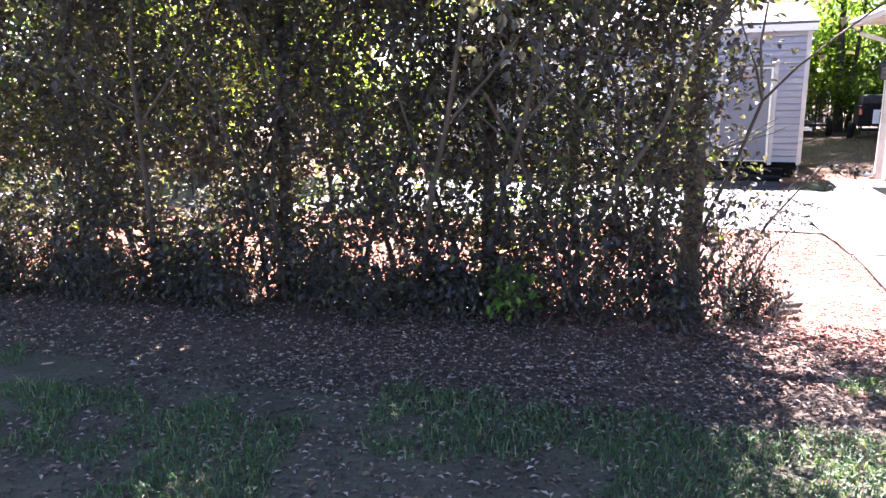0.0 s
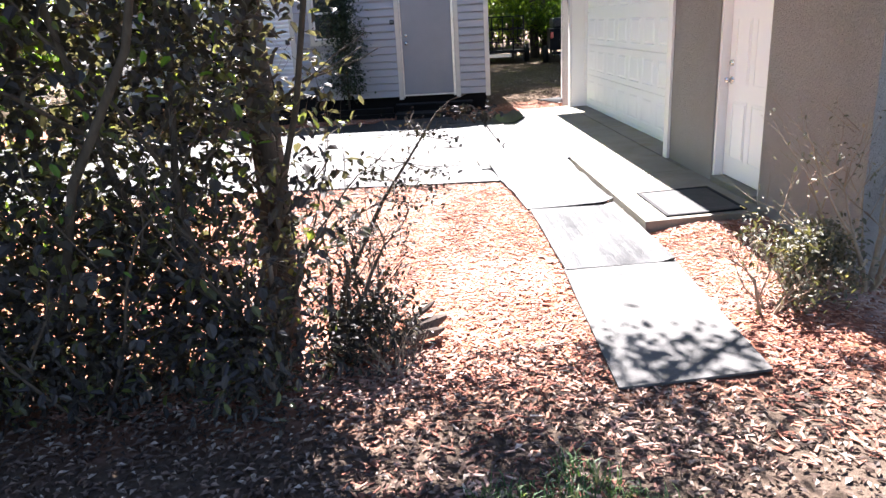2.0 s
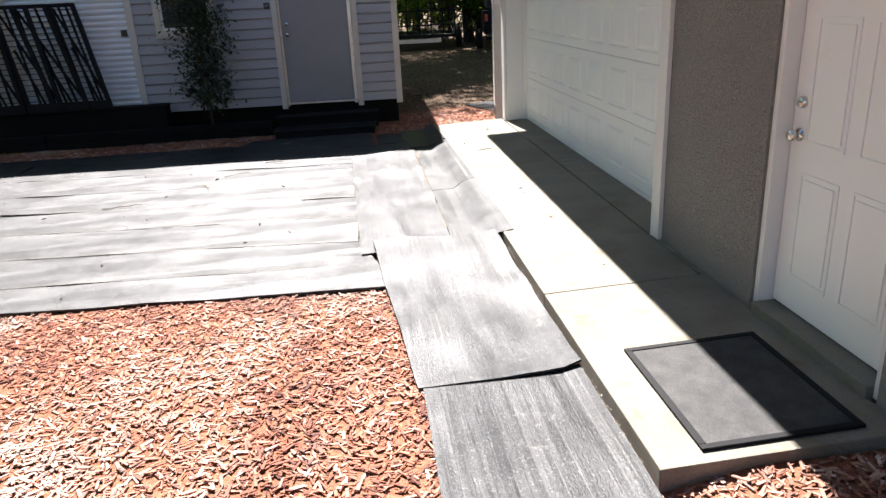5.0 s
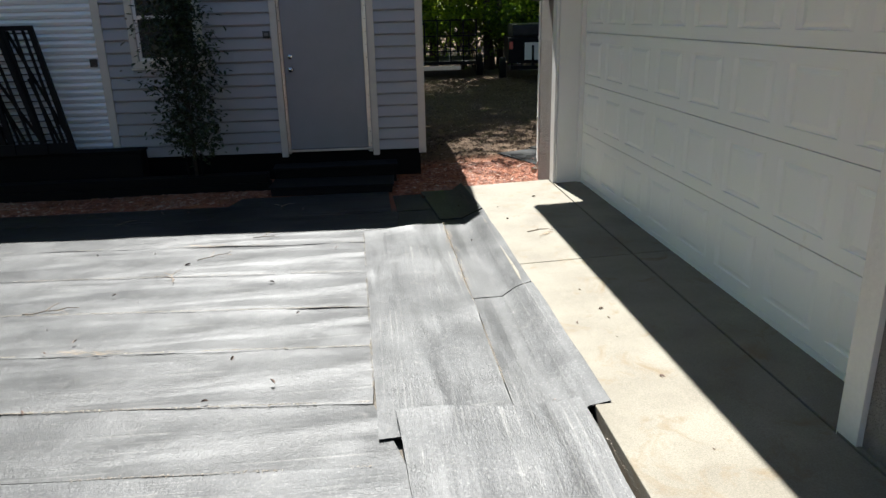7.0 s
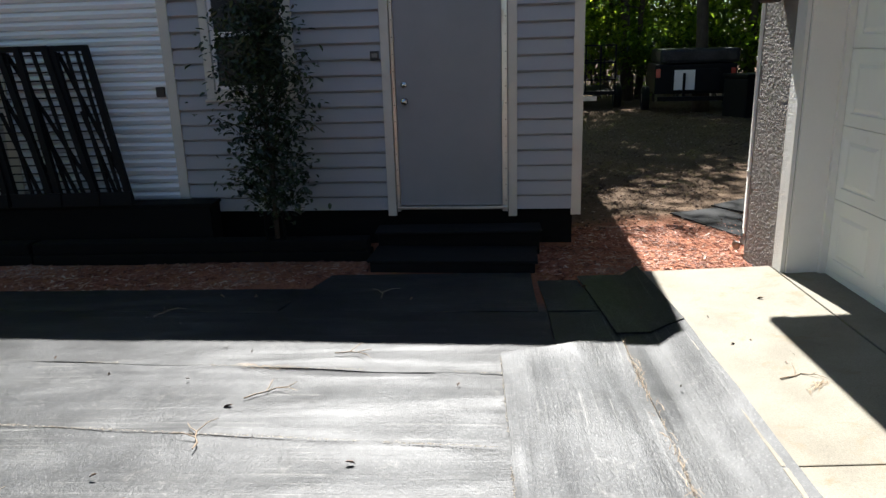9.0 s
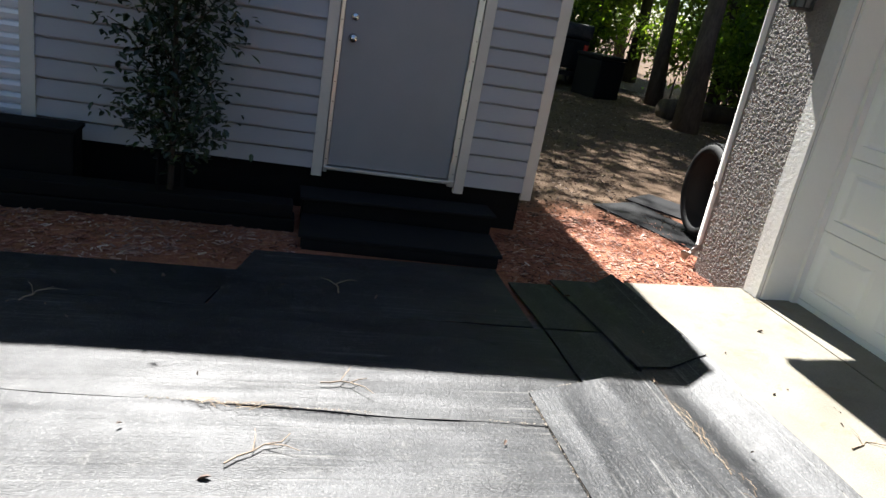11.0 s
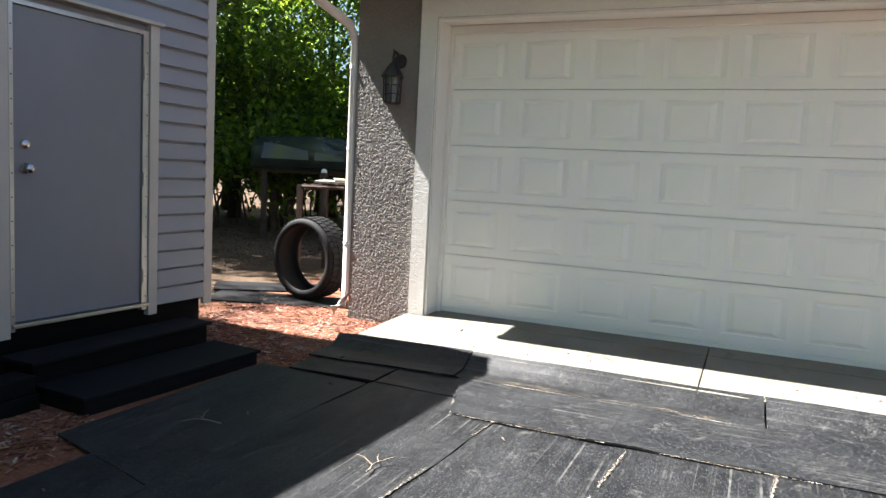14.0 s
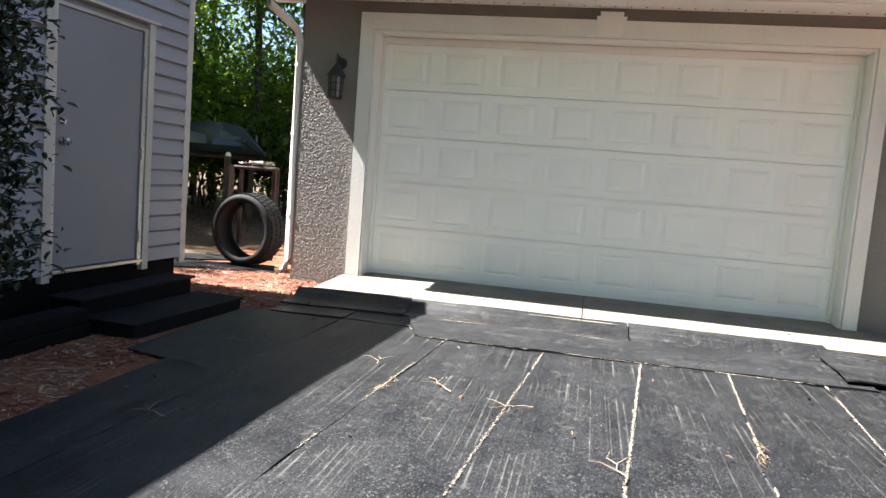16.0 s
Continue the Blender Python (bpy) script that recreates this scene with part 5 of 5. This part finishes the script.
# truck cap on a wooden stand
tp = thing("truck_cap", "dark green fibreglass truck cap with tinted windows on a stand", "truck cap")
bm = bmesh.new()
L, Wd, H = 2.3, 1.6, 0.66
sec = [(-L / 2, 0.0, 0.0), (-L / 2 + 0.02, 0.0, H * 0.92), (0.0, 0.0, H), (L / 2 - 0.55, 0.0, H * 0.96), (L / 2, 0.0, 0.06), (L / 2, 0.0, 0.0)]
aa = [bm.verts.new((x, -Wd / 2 + (0.14 if z > 0.2 else 0), z)) for x, _, z in sec]
bb = [bm.verts.new((x, Wd / 2 - (0.14 if z > 0.2 else 0), z)) for x, _, z in sec]
bm.faces.new(aa); bm.faces.new(bb[::-1])
for i in range(6):
    bm.faces.new((aa[i], bb[i], bb[(i + 1) % 6], aa[(i + 1) % 6]))
bmesh.ops.bevel(bm, geom=list(bm.edges), offset=0.05, segments=3, affect='EDGES')
part("shell", bm, "shell", tp, smooth=True)
for s in (-1, 1):
    bm = bmesh.new()
    y0, y1 = s * (Wd / 2 - 0.045), s * (Wd / 2 - 0.125)
    for x0, x1 in ((-0.95, -0.05), (0.05, 0.62)):
        f = [(x0, y0 + s * 0.012, 0.20), (x1, y0 + s * 0.012, 0.20), (x1 - 0.04, y1 + s * 0.012, 0.50), (x0 + 0.04, y1 + s * 0.012, 0.50)]
        top = [bm.verts.new(p) for p in f]
        back = [bm.verts.new((p[0], p[1] - s * 0.02, p[2])) for p in f]
        bm.faces.new(top); bm.faces.new(back[::-1])
        for i in range(4):
            bm.faces.new((top[i], back[i], back[(i + 1) % 4], top[(i + 1) % 4]))
    part("side_window", bm, "glass", tp, "tinted side window")
boxes("rear_window", [(L / 2 - 0.24, L / 2 - 0.22, -0.5, 0.5, 0.18, 0.46)], "glass", tp).rotation_euler = (0, 0, 0)
for x in (-0.9, 0.85):
    for y in (-0.6, 0.6):
        boxes("stand_leg", [(x - 0.05, x + 0.05, y - 0.05, y + 0.05, -1.38, 0.0)], "deadwood", tp)
boxes("stand_beam", [(-1.1, 1.05, -0.66, -0.55, -0.06, -0.002)], "deadwood", tp)
boxes("stand_beam", [(-1.1, 1.05, 0.55, 0.66, -0.06, -0.002)], "deadwood", tp)
tp.matrix_world = pose(9.4, 18.4, 1.2, 0, 0, -62)


# trailers in the yard
def wheel(t, p, r=0.33, w=0.2):
    bm = bmesh.new()
    lathe(bm, [(r * 0.62, -w / 2), (r * 0.9, -w / 2), (r, -w / 2 + 0.03), (r, w / 2 - 0.03), (r * 0.9, w / 2), (r * 0.62, w / 2)], 24, 'X', p)
    o = part("wheel", bm, "tyre", t, smooth=True)
    bm = bmesh.new()
    lathe(bm, [(r * 0.63, -w / 2 + 0.02), (r * 0.55, -w / 2 + 0.05), (r * 0.2, -w / 2 + 0.04), (0.0, -w / 2 + 0.02)], 20, 'X', p)
    lathe(bm, [(r * 0.63, w / 2 - 0.02), (r * 0.55, w / 2 - 0.05), (r * 0.2, w / 2 - 0.04), (0.0, w / 2 - 0.02)], 20, 'X', p)
    part("rim", bm, "plank", o, "pale steel rim")


bt = thing("box_trailer", "black box trailer with raised dark cover and red lights", "trailer")
boxes("body", [(-0.95, 0.95, -1.3, 1.3, 0.55, 1.25)], "black_steel", bt, bev=0.02)
boxes("cover", [(-0.85, 1.0, -1.3, 1.3, 1.27, 1.62)], "rubber", bt, "slack dark cover", 0.08)
boxes("tailgate", [(-0.55, 0.55, -1.35, -1.305, 0.62, 1.14)], "step_rubber", bt, bev=0.01)
boxes("sign_board", [(-0.50, -0.02, -1.37, -1.352, 0.65, 1.12)], "white", bt, "white sheet propped on the tailgate")
boxes("jack", [(-0.30, -0.24, -1.43, -1.37, 0.40, 1.05)], "black_steel", bt)
boxes("frame_bar", [(-0.9, 0.9, -1.6, -1.5, 0.40, 0.5)], "black_steel", bt)
for x in (-0.88, 0.86):
    boxes("tail_light", [(x - 0.05, x + 0.05, -1.34, -1.302, 0.95, 1.15)], "red_lens", bt, "red tail light")
for x in (-1.05, 1.05):
    wheel(bt, (x, 0.2, 0.33))
bt.matrix_world = pose(6.2, 27.2, -0.2, 0, 0, -8)

ft = thing("utility_trailer", "black open utility trailer with tall rail sides", "trailer")
boxes("deck", [(-1.0, 1.0, -1.6, 1.6, 0.45, 0.55)], "black_steel", ft)
for y in (-1.58, 1.58):
    for i in range(6):
        x = -0.98 + 1.96 * i / 5
        boxes("upright", [(x - 0.02, x + 0.02, y - 0.02, y + 0.02, 0.55, 1.75)], "black_steel", ft)
    for z in (0.85, 1.30, 1.75):
        boxes("rail", [(-1.0, 1.0, y - 0.021, y + 0.021, z - 0.02, z + 0.02)], "black_steel", ft)
for x in (-0.98, 0.98):
    for z in (0.85, 1.30, 1.75):
        boxes("rail", [(x - 0.02, x + 0.02, -1.55, 1.55, z - 0.019, z + 0.019)], "black_steel", ft)
boxes("side_board", [(-0.9, 0.5, -1.64, -1.60, 0.30, 0.42)], "alu", ft)
for x in (-1.15, 1.15):
    wheel(ft, (x, -0.6, 0.36), 0.36)
ft.matrix_world = pose(3.55, 29.4, -0.2, 0, 0, -4)

bn = thing("dark_bin", "black wheeled bin under the trees", "bin")
boxes("body", [(-0.4, 0.4, -0.4, 0.4, 0.05, 0.95)], "black_steel", bn, bev=0.04)
boxes("lid", [(-0.43, 0.43, -0.43, 0.43, 0.96, 1.04)], "black_steel", bn, bev=0.02)
bn.matrix_world = pose(7.0, 25.0, -0.2, 0, 0, 20)

fl = thing("fallen_log", "fallen tree trunk at the edge of the woods", "log")
bm = bmesh.new()
tube(bm, [(-1.6, 0, 0.22), (-0.4, 0.1, 0.24), (0.9, 0.0, 0.22), (1.7, 0.2, 0.2)], [0.24, 0.23, 0.2, 0.16], 12)
part("trunk", bm, "bark", fl, smooth=True)
fl.matrix_world = pose(9.3, 23.4, -0.2, 0, 0, 15)


# ---------------------------------------------------------------- trees
def forest_tree(seed, height, r, crown_lo, crown_r, count, leafsize, label):
    rng = random.Random(seed)
    t = thing("tree", label, "tree", group="woods")
    bm = bmesh.new()
    tips = []
    k = 7
    pts, q = [], Vector((0, 0, -0.15))
    for i in range(k + 1):
        pts.append(q.copy())
        q = q + Vector((rng.uniform(-.14, .14), rng.uniform(-.14, .14), height / k))
    tube(bm, pts, [r * 1.35] + [r * (1 - 0.85 * i / k) for i in range(1, k + 1)], 9)
    nl = 13
    for i in range(nl):
        z = crown_lo + (height - crown_lo) * (i + 0.3) / nl
        f = z / height * k
        b = pts[int(f)].lerp(pts[min(k, int(f) + 1)], f - int(f))
        a = i * 2.4 + rng.uniform(-.4, .4)
        limb(bm, b, Vector((math.cos(a), math.sin(a), rng.uniform(0.1, 0.7))), r * 0.26, crown_r * rng.uniform(.5, .85) * (1.1 - 0.5 * z / height), rng, 2, tips, 5)
    part("trunk", bm, "bark", t, smooth=True)
    V, F = leaves(scatter(tips, count, 0.30, rng), leafsize, rng, wide=0.6)
    raw("crown", V, F, "leaf_tree", t)
    return t


def understory(seed, height, count):
    rng = random.Random(seed)
    t = thing("thicket", "leafy young trees and brush at the woodland edge", "brush", group="undergrowth")
    bm = bmesh.new()
    tips = []
    for s in range(7):
        a = rng.uniform(0, 6.28)
        limb(bm, Vector((rng.uniform(-.9, .9), rng.uniform(-.6, .6), -0.1)), Vector((0.3 * math.cos(a), 0.3 * math.sin(a), 1)), 0.03, height * rng.uniform(.3, .5), rng, 3, tips, 5)
    part("stem", bm, "bark", t, smooth=True)
    V, F = leaves(scatter(tips, int(count * 0.52), 0.24, rng), 0.17, rng, wide=0.6)
    raw("foliage", V, F, "leaf_tree", t)
    return t


trees = [forest_tree(201, 11.5, 0.15, 2.6, 2.6, 4300, 0.15, "tall leafy woodland tree lit from behind"),
         forest_tree(202, 9.0, 0.11, 1.6, 2.2, 4300, 0.14, "slender leafy woodland tree lit from behind"),
         forest_tree(203, 13.0, 0.21, 3.6, 3.0, 4300, 0.16, "tall leafy woodland tree with thick trunk")]
trees.append(forest_tree(204, 13.5, 0.17, 5.0, 4.6, 10000, 0.19, "tall tree with a high spreading crown"))
brush = [understory(211, 5.0, 6000), understory(212, 3.2, 5000)]
rng = random.Random(77)
places = [(7.4, 21.4, 2), (8.6, 25.0, 3), (11.5, 17.3, 1), (13.2, 19.6, 0), (12.2, 22.8, 0), (15.0, 21.5, 1), (10.6, 25.6, 0), (14.6, 25.0, 2), (17.5, 18.2, 0), (17.0, 23.4, 1),
          (2.2, 28.4, 3), (6.4, 26.6, 3), (1.2, 27.0, 3), (0.2, 27.4, 3), (-3.0, 29.0, 3), (9.4, 22.4, 3), (11.2, 24.6, 3), (5.4, 31.0, 3), (8.6, 29.6, 0), (5.8, 31.4, 1), (3.6, 33.0, 0), (1.2, 31.8, 2), (7.6, 33.8, 1), (10.8, 31.0, 2), (13.0, 29.0, 0), (-1.6, 30.5, 0), (-4.5, 29.0, 1), (-7.5, 27.5, 2), (-10.5, 26.0, 0)]
for i in range(34):
    a = radians(rng.uniform(-35, 125))
    d = rng.uniform(24, 42)
    places.append((4 + d * math.cos(a), 12 + d * math.sin(a), rng.randrange(3)))
for i in range(22):
    places.append((rng.uniform(-26, -10), rng.uniform(6, 27), rng.randrange(3)))
used = set()
for x, y, k in places:
    m = pose(x, y, ground_height(x, y), 0, 0, rng.uniform(0, 360))
    if k not in used:
        used.add(k)
        trees[k].matrix_world = m
    else:
        copy_thing(trees[k], m)
bpl = [(10.6, 19.6, 1), (12.0, 18.4, 1), (11.2, 21.0, 0), (13.2, 21.4, 0), (15.4, 18.4, 0), (14.8, 24.2, 0), (12.0, 23.2, 1), (9.8, 24.2, 1), (10.6, 26.4, 0), (8.0, 29.0, 1), (17.4, 22.0, 0), (16.8, 16.2, 0), (1.8, 33.0, 0), (5.2, 33.4, 0), (7.4, 33.4, 0), (9.6, 32.6, 0), (3.6, 31.2, 1), (6.4, 30.4, 1), (13.8, 27.8, 0), (9.8, 21.8, 0), (12.4, 20.6, 1), (14.2, 22.6, 0), (11.0, 24.0, 1), (13.6, 18.2, 1), (16.0, 20.0, 0), (4.6, 32.2, 0), (6.8, 32.0, 1), (2.6, 31.6, 0), (8.8, 31.0, 0), (10.4, 28.0, 1),
       (12.6, 26.6, 0), (0.4, 30.4, 1), (16.5, 26.0, 0), (18.5, 21.8, 1), (5.6, 34.5, 0), (8.0, 35.2, 1), (3.0, 35.0, 1), (11.5, 33.5, 0), (15.0, 30.0, 1), (19.5, 25.0, 0), (14.6, 16.6, 0), (19.0, 17.0, 1)] + [(rng.uniform(-17, -8.5), rng.uniform(7, 24), i % 2) for i in range(16)]
used = set()
for x, y, k in bpl:
    m = pose(x, y, ground_height(x, y), 0, 0, rng.uniform(0, 360))
    if k not in used:
        used.add(k)
        brush[k].matrix_world = m
    else:
        copy_thing(brush[k], m)


# ---------------------------------------------------------------- mulch, litter, grass
def free_of_mats(x, y):
    if 2.0 < x < 3.3 and 5.54 < y < 13.04:
        return False
    if 1.13 + 0.06 * min(2, max(0, y - 3.15)) < x < min(2.0, 1.88 + 0.07 * (y - 3.2)) and 3.17 < y < 8.5:
        return False
    if y > 7.72 + 0.05 * min(3.8, 0.96 - x) and x < 2.2 and y < 12.85 and x > -6.9:
        return False
    if x > 2.98 and 4.4 < y < 13.65:
        return False
    if y > 12.7 and -0.13 < x < 1.26:
        return False
    if -6.7 < x < -0.1 and 13.7 < y < 13.92:
        return False
    if x < 1.68 and y > 14.1:
        return False
    if x > -1.1 and x < 2.1 and y > 12.7 and y < 13.06:
        return False
    return True


def chips(name, regions, size, material, label, cat, seed, thin=0.006, curl=0.0, keep=None):
    rng = random.Random(seed)
    V, F = [], []
    for x0, x1, y0, y1, dens in regions:
        for i in range(int((x1 - x0) * (y1 - y0) * dens)):
            x, y = rng.uniform(x0, x1), rng.uniform(y0, y1)
            if not free_of_mats(x, y) or (keep and not keep(x, y, rng)):
                continue
            a = rng.uniform(0, math.pi)
            s = size * rng.uniform(0.45, 1.35)
            w = s * rng.uniform(0.16, 0.34) if not curl else s * rng.uniform(0.3, 0.5)
            u = Vector((math.cos(a), math.sin(a), rng.uniform(-.14, .14))) * s / 2
            v = Vector((-math.sin(a), math.cos(a), rng.uniform(-.22, .22))) * w / 2
            c = Vector((x, y, ground_height(x, y) + rng.uniform(0.003, 0.014)))
            n = u.cross(v).normalized() * thin
            k = len(V)
            if curl:
                V += [c - u, c - u * 0.1 + v + n * curl, c + u, c - u * 0.1 - v + n * curl]
                F += [(k, k + 1, k + 2), (k, k + 2, k + 3)]
            else:
                t = rng.uniform(0.5, 1.0)
                V += [c - u - v, c + u - v * t, c + u * 0.95 + v * t, c - u + v, c - u - v * .8 + n, c + u * .97 - v * t * .8 + n, c + u * .9 + v * t * .8 + n, c - u + v * .8 + n]
                F += [(k + 4, k + 5, k + 6, k + 7), (k, k + 1, k + 5, k + 4), (k + 1, k + 2, k + 6, k + 5), (k + 2, k + 3, k + 7, k + 6), (k + 3, k, k + 4, k + 7)]
    tagged(raw(name, V, F, material), label, cat, kind="stuff")


chips("mulch", [(-1.6, 3.2, 3.2, 7.90, 1700), (1.0, 2.2, 2.5, 3.2, 700), (-0.1, 1.1, 2.2, 3.2, 600), (-4.5, -1.6, 3.6, 7.95, 350), (-8, -4.5, 3.6, 7.9, 150), (2.0, 3.0, 2.4, 5.4, 500), (-3.4, 0.0, 12.75, 14.0, 900), (-6.5, -3.4, 12.8, 13.8, 400), (1.2, 3.3, 13.0, 14.8, 1000)],
      0.047, "chips", "red-brown shredded wood mulch", "mulch", 301, thin=0.0035)
chips("leaf_litter", [(-3.5, 1.6, 1.3, 3.7, 1500), (-8.5, -3.5, 1.3, 3.7, 700), (-4.5, 3.0, -1.2, 1.4, 500), (1.2, 3.6, 1.6, 3.4, 700), (1.6, 3.6, 14.6, 17.0, 220), (1.0, 11.0, 16.5, 28.0, 110)],
      0.042, "dead_leaf", "dry brown fallen leaves", "leaves", 302, curl=1.6)


def grass():
    rng = random.Random(401)
    V, F = [], []
    for i in range(120000):
        x, y = rng.uniform(-5.5, 4.5), rng.uniform(-1.6, 3.2)
        k = noise.noise(Vector((x * 0.9, y * 1.1, 5.0))) + 0.5 * noise.noise(Vector((x * 3.1, y * 3.1, 6.0)))
        lim = (y - 1.72 - 0.32 * max(-0.6, x)) * 0.9 + (0.22 if x < -2.3 else 0.0)
        if k < 0.20 + max(-0.24, lim) or not free_of_mats(x, y):
            continue
        h = rng.uniform(0.022, 0.075) * (1.0 + 0.5 * max(0, k))
        a = rng.uniform(0, 6.28)
        b = Vector((math.cos(a), math.sin(a), 0))
        s = Vector((-b.y, b.x, 0)) * rng.uniform(0.002, 0.0045)
        c = Vector((x, y, ground_height(x, y) - 0.005))
        n = len(V)
        V += [c - s, c + s, c + b * h * 0.3 + s * 0.8 + Vector((0, 0, h * 0.7)), c + b * h * 0.3 - s * 0.8 + Vector((0, 0, h * 0.7)), c + b * h * 0.8 + Vector((0, 0, h * rng.uniform(.7, 1.0)))]
        F += [(n, n + 1, n + 2, n + 3), (n + 3, n + 2, n + 4)]
    tagged(raw("grass", V, F, "blade"), "patchy short green and dry grass", "grass", kind="stuff")


grass()


# grit and dry leaves caught in the seams between the belts
def seam_grit():
    rng = random.Random(501)
    lines = [((0.975, 8.36), (0.925, 11.66), 260, -0.05), ((1.66, 8.4), (1.66, 11.9), 620, -0.2), ((0.93, 11.69), (1.60, 11.92), 40, 0.0), ((2.0, 5.6), (2.02, 8.2), 80, -0.3)]
    for (a, ra), n, gap in zip(cross[1:-1], (300, 420, 460, 520, 360, 260), (-0.2, -0.4, -0.5, -0.6, -0.35, -0.05)):
        lines.append(((seam_x(a), a), (-2.9, a + ra * 3.86), n, gap))
    V, F = [], []
    for p, q, n, gap in lines:
        for i in range(n * 6):
            f = rng.random()
            if noise.noise(Vector((f * 9, p[1], 2.0))) + 0.5 * noise.noise(Vector((f * 40, p[1], 5.0))) < gap:
                continue
            x, y = p[0] + (q[0] - p[0]) * f + rng.gauss(0, 0.0045), p[1] + (q[1] - p[1]) * f + rng.gauss(0, 0.0045)
            s, a = 0.0016 + 0.0055 * rng.random() ** 3, rng.uniform(0, 6.28)
            c = Vector((x, y, GZ + 0.024 + (0.0 if x < 1.85 else 0.02)))
            u, v = Vector((math.cos(a), math.sin(a), 0.1)) * s, Vector((-math.sin(a), math.cos(a), 0.15)) * s * 0.5
            k = len(V)
            V += [c - u, c - v, c + u, c + v, c + Vector((0, 0, s * 0.4))]
            F += [(k, k + 1, k + 4), (k + 1, k + 2, k + 4), (k + 2, k + 3, k + 4), (k + 3, k, k + 4)]
    tagged(raw("seam_grit", V, F, "grit"), "pale sand and leaf crumbs caught between the mats", "grit", kind="stuff")


def dry_leaf(name, x, y, z, seed, length=0.06):
    rng = random.Random(seed)
    V, F = leaves([Vector((0, 0, 0.006))], length, rng, 0.1, 0.45, 0.6)
    o = raw(name, V, F, "dead_leaf")
    o.matrix_world = pose(x, y, z, rng.uniform(-8, 8), rng.uniform(-8, 8), rng.uniform(0, 360))
    tagged(o, "single dry brown leaf on the mats", "leaf", "stray leaves")


def fallen_twig(x, y, z, rz, length, seed):
    rng = random.Random(seed)
    bm = bmesh.new()
    pts = [(length * (i / 5 - 0.5), 0.012 * rng.uniform(-1, 1) * (1 + i % 2), 0.006) for i in range(6)]
    tube(bm, pts, [0.004, 0.004, 0.0035, 0.003, 0.0025, 0.0015], 5)
    for k in range(2):
        p = Vector(pts[2 + k])
        tube(bm, [p, p + Vector((0.05, (-1) ** k * 0.06, 0.012)), p + Vector((0.08, (-1) ** k * 0.11, 0.006))], [0.003, 0.002, 0.001], 4)
    o = part("fallen_twig", bm, "twig")
    o.matrix_world = pose(x, y, z, 0, 0, rz)
    tagged(o, "thin dry twig lying on the rubber mats", "twig", "fallen twigs")


def needles(name, x0, x1, y0, y1, z, count, seed, label):
    """Fallen pine needles, thin and slightly bent, lying criss-cross."""
    rng = random.Random(seed)
    V, F = [], []
    for i in range(count):
        f = rng.random()
        x, y = x0 + (x1 - x0) * f + rng.gauss(0, 0.012), y0 + (y1 - y0) * f + rng.gauss(0, 0.012)
        a, ln = math.atan2(y1 - y0, x1 - x0) + rng.gauss(0, 0.45), rng.uniform(0.04, 0.12)
        u = Vector((math.cos(a), math.sin(a), 0))
        v = Vector((-u.y, u.x, 0)) * 0.0011
        c = Vector((x, y, z + rng.uniform(0.0, 0.006)))
        bend = v * rng.uniform(-9, 9)
        k = len(V)
        V += [c - u * ln / 2 - v, c - u * ln / 2 + v, c + bend + v + Vector((0, 0, 0.002)), c + bend - v + Vector((0, 0, 0.002)), c + u * ln / 2 + v * 0.5, c + u * ln / 2 - v * 0.5]
        F += [(k, k + 3, k + 2, k + 1), (k + 3, k + 5, k + 4, k + 2)]
    tagged(raw(name, V, F, "straw"), label, "pine needles", kind="stuff")


needles("pine_needles", 1.66, 1.66, 10.2, 11.85, GZ + 0.036, 60, 910, "dry tan pine needles caught along a mat seam")
needles("pine_needles", 2.38, 2.52, 11.02, 11.14, -0.050, 26, 911, "small clump of dry pine needles on the concrete")
needles("pine_needles", -0.30, -0.62, 11.49, 11.52, GZ + 0.032, 22, 912, "small clump of dry pine needles on a mat")
needles("pine_needles", -0.55, -0.95, 9.46, 9.49, GZ + 0.032, 24, 913, "small clump of dry pine needles on a mat")
seam_grit()
rng = random.Random(88)
for i in range(48):
    x, y = rng.uniform(-2.6, 1.9), rng.uniform(7.9, 12.9)
    dry_leaf("dry_leaf", x, y, GZ + (0.026 if x < 1.7 else 0.05), 600 + i, rng.uniform(0.02, 0.055))
for i in range(30):
    dry_leaf("dry_leaf", rng.uniform(2.2, 2.92), rng.uniform(7.5, 12.8), -0.055, 700 + i, rng.uniform(0.025, 0.05))
for x, y, rz, ln, z in ((-0.3, 11.2, 35, 0.3, 0.028), (-0.55, 10.75, 115, 0.26, 0.028), (0.05, 11.7, 10, 0.22, 0.028), (-1.4, 12.4, 60, 0.2, 0.028), (2.42, 11.2, 20, 0.22, 0.105), (-1.2, 10.2, 15, 0.35, 0.028), (0.1, 12.75, 80, 0.2, 0.028)):
    fallen_twig(x, y, GZ + z, rz, ln, int(rz))
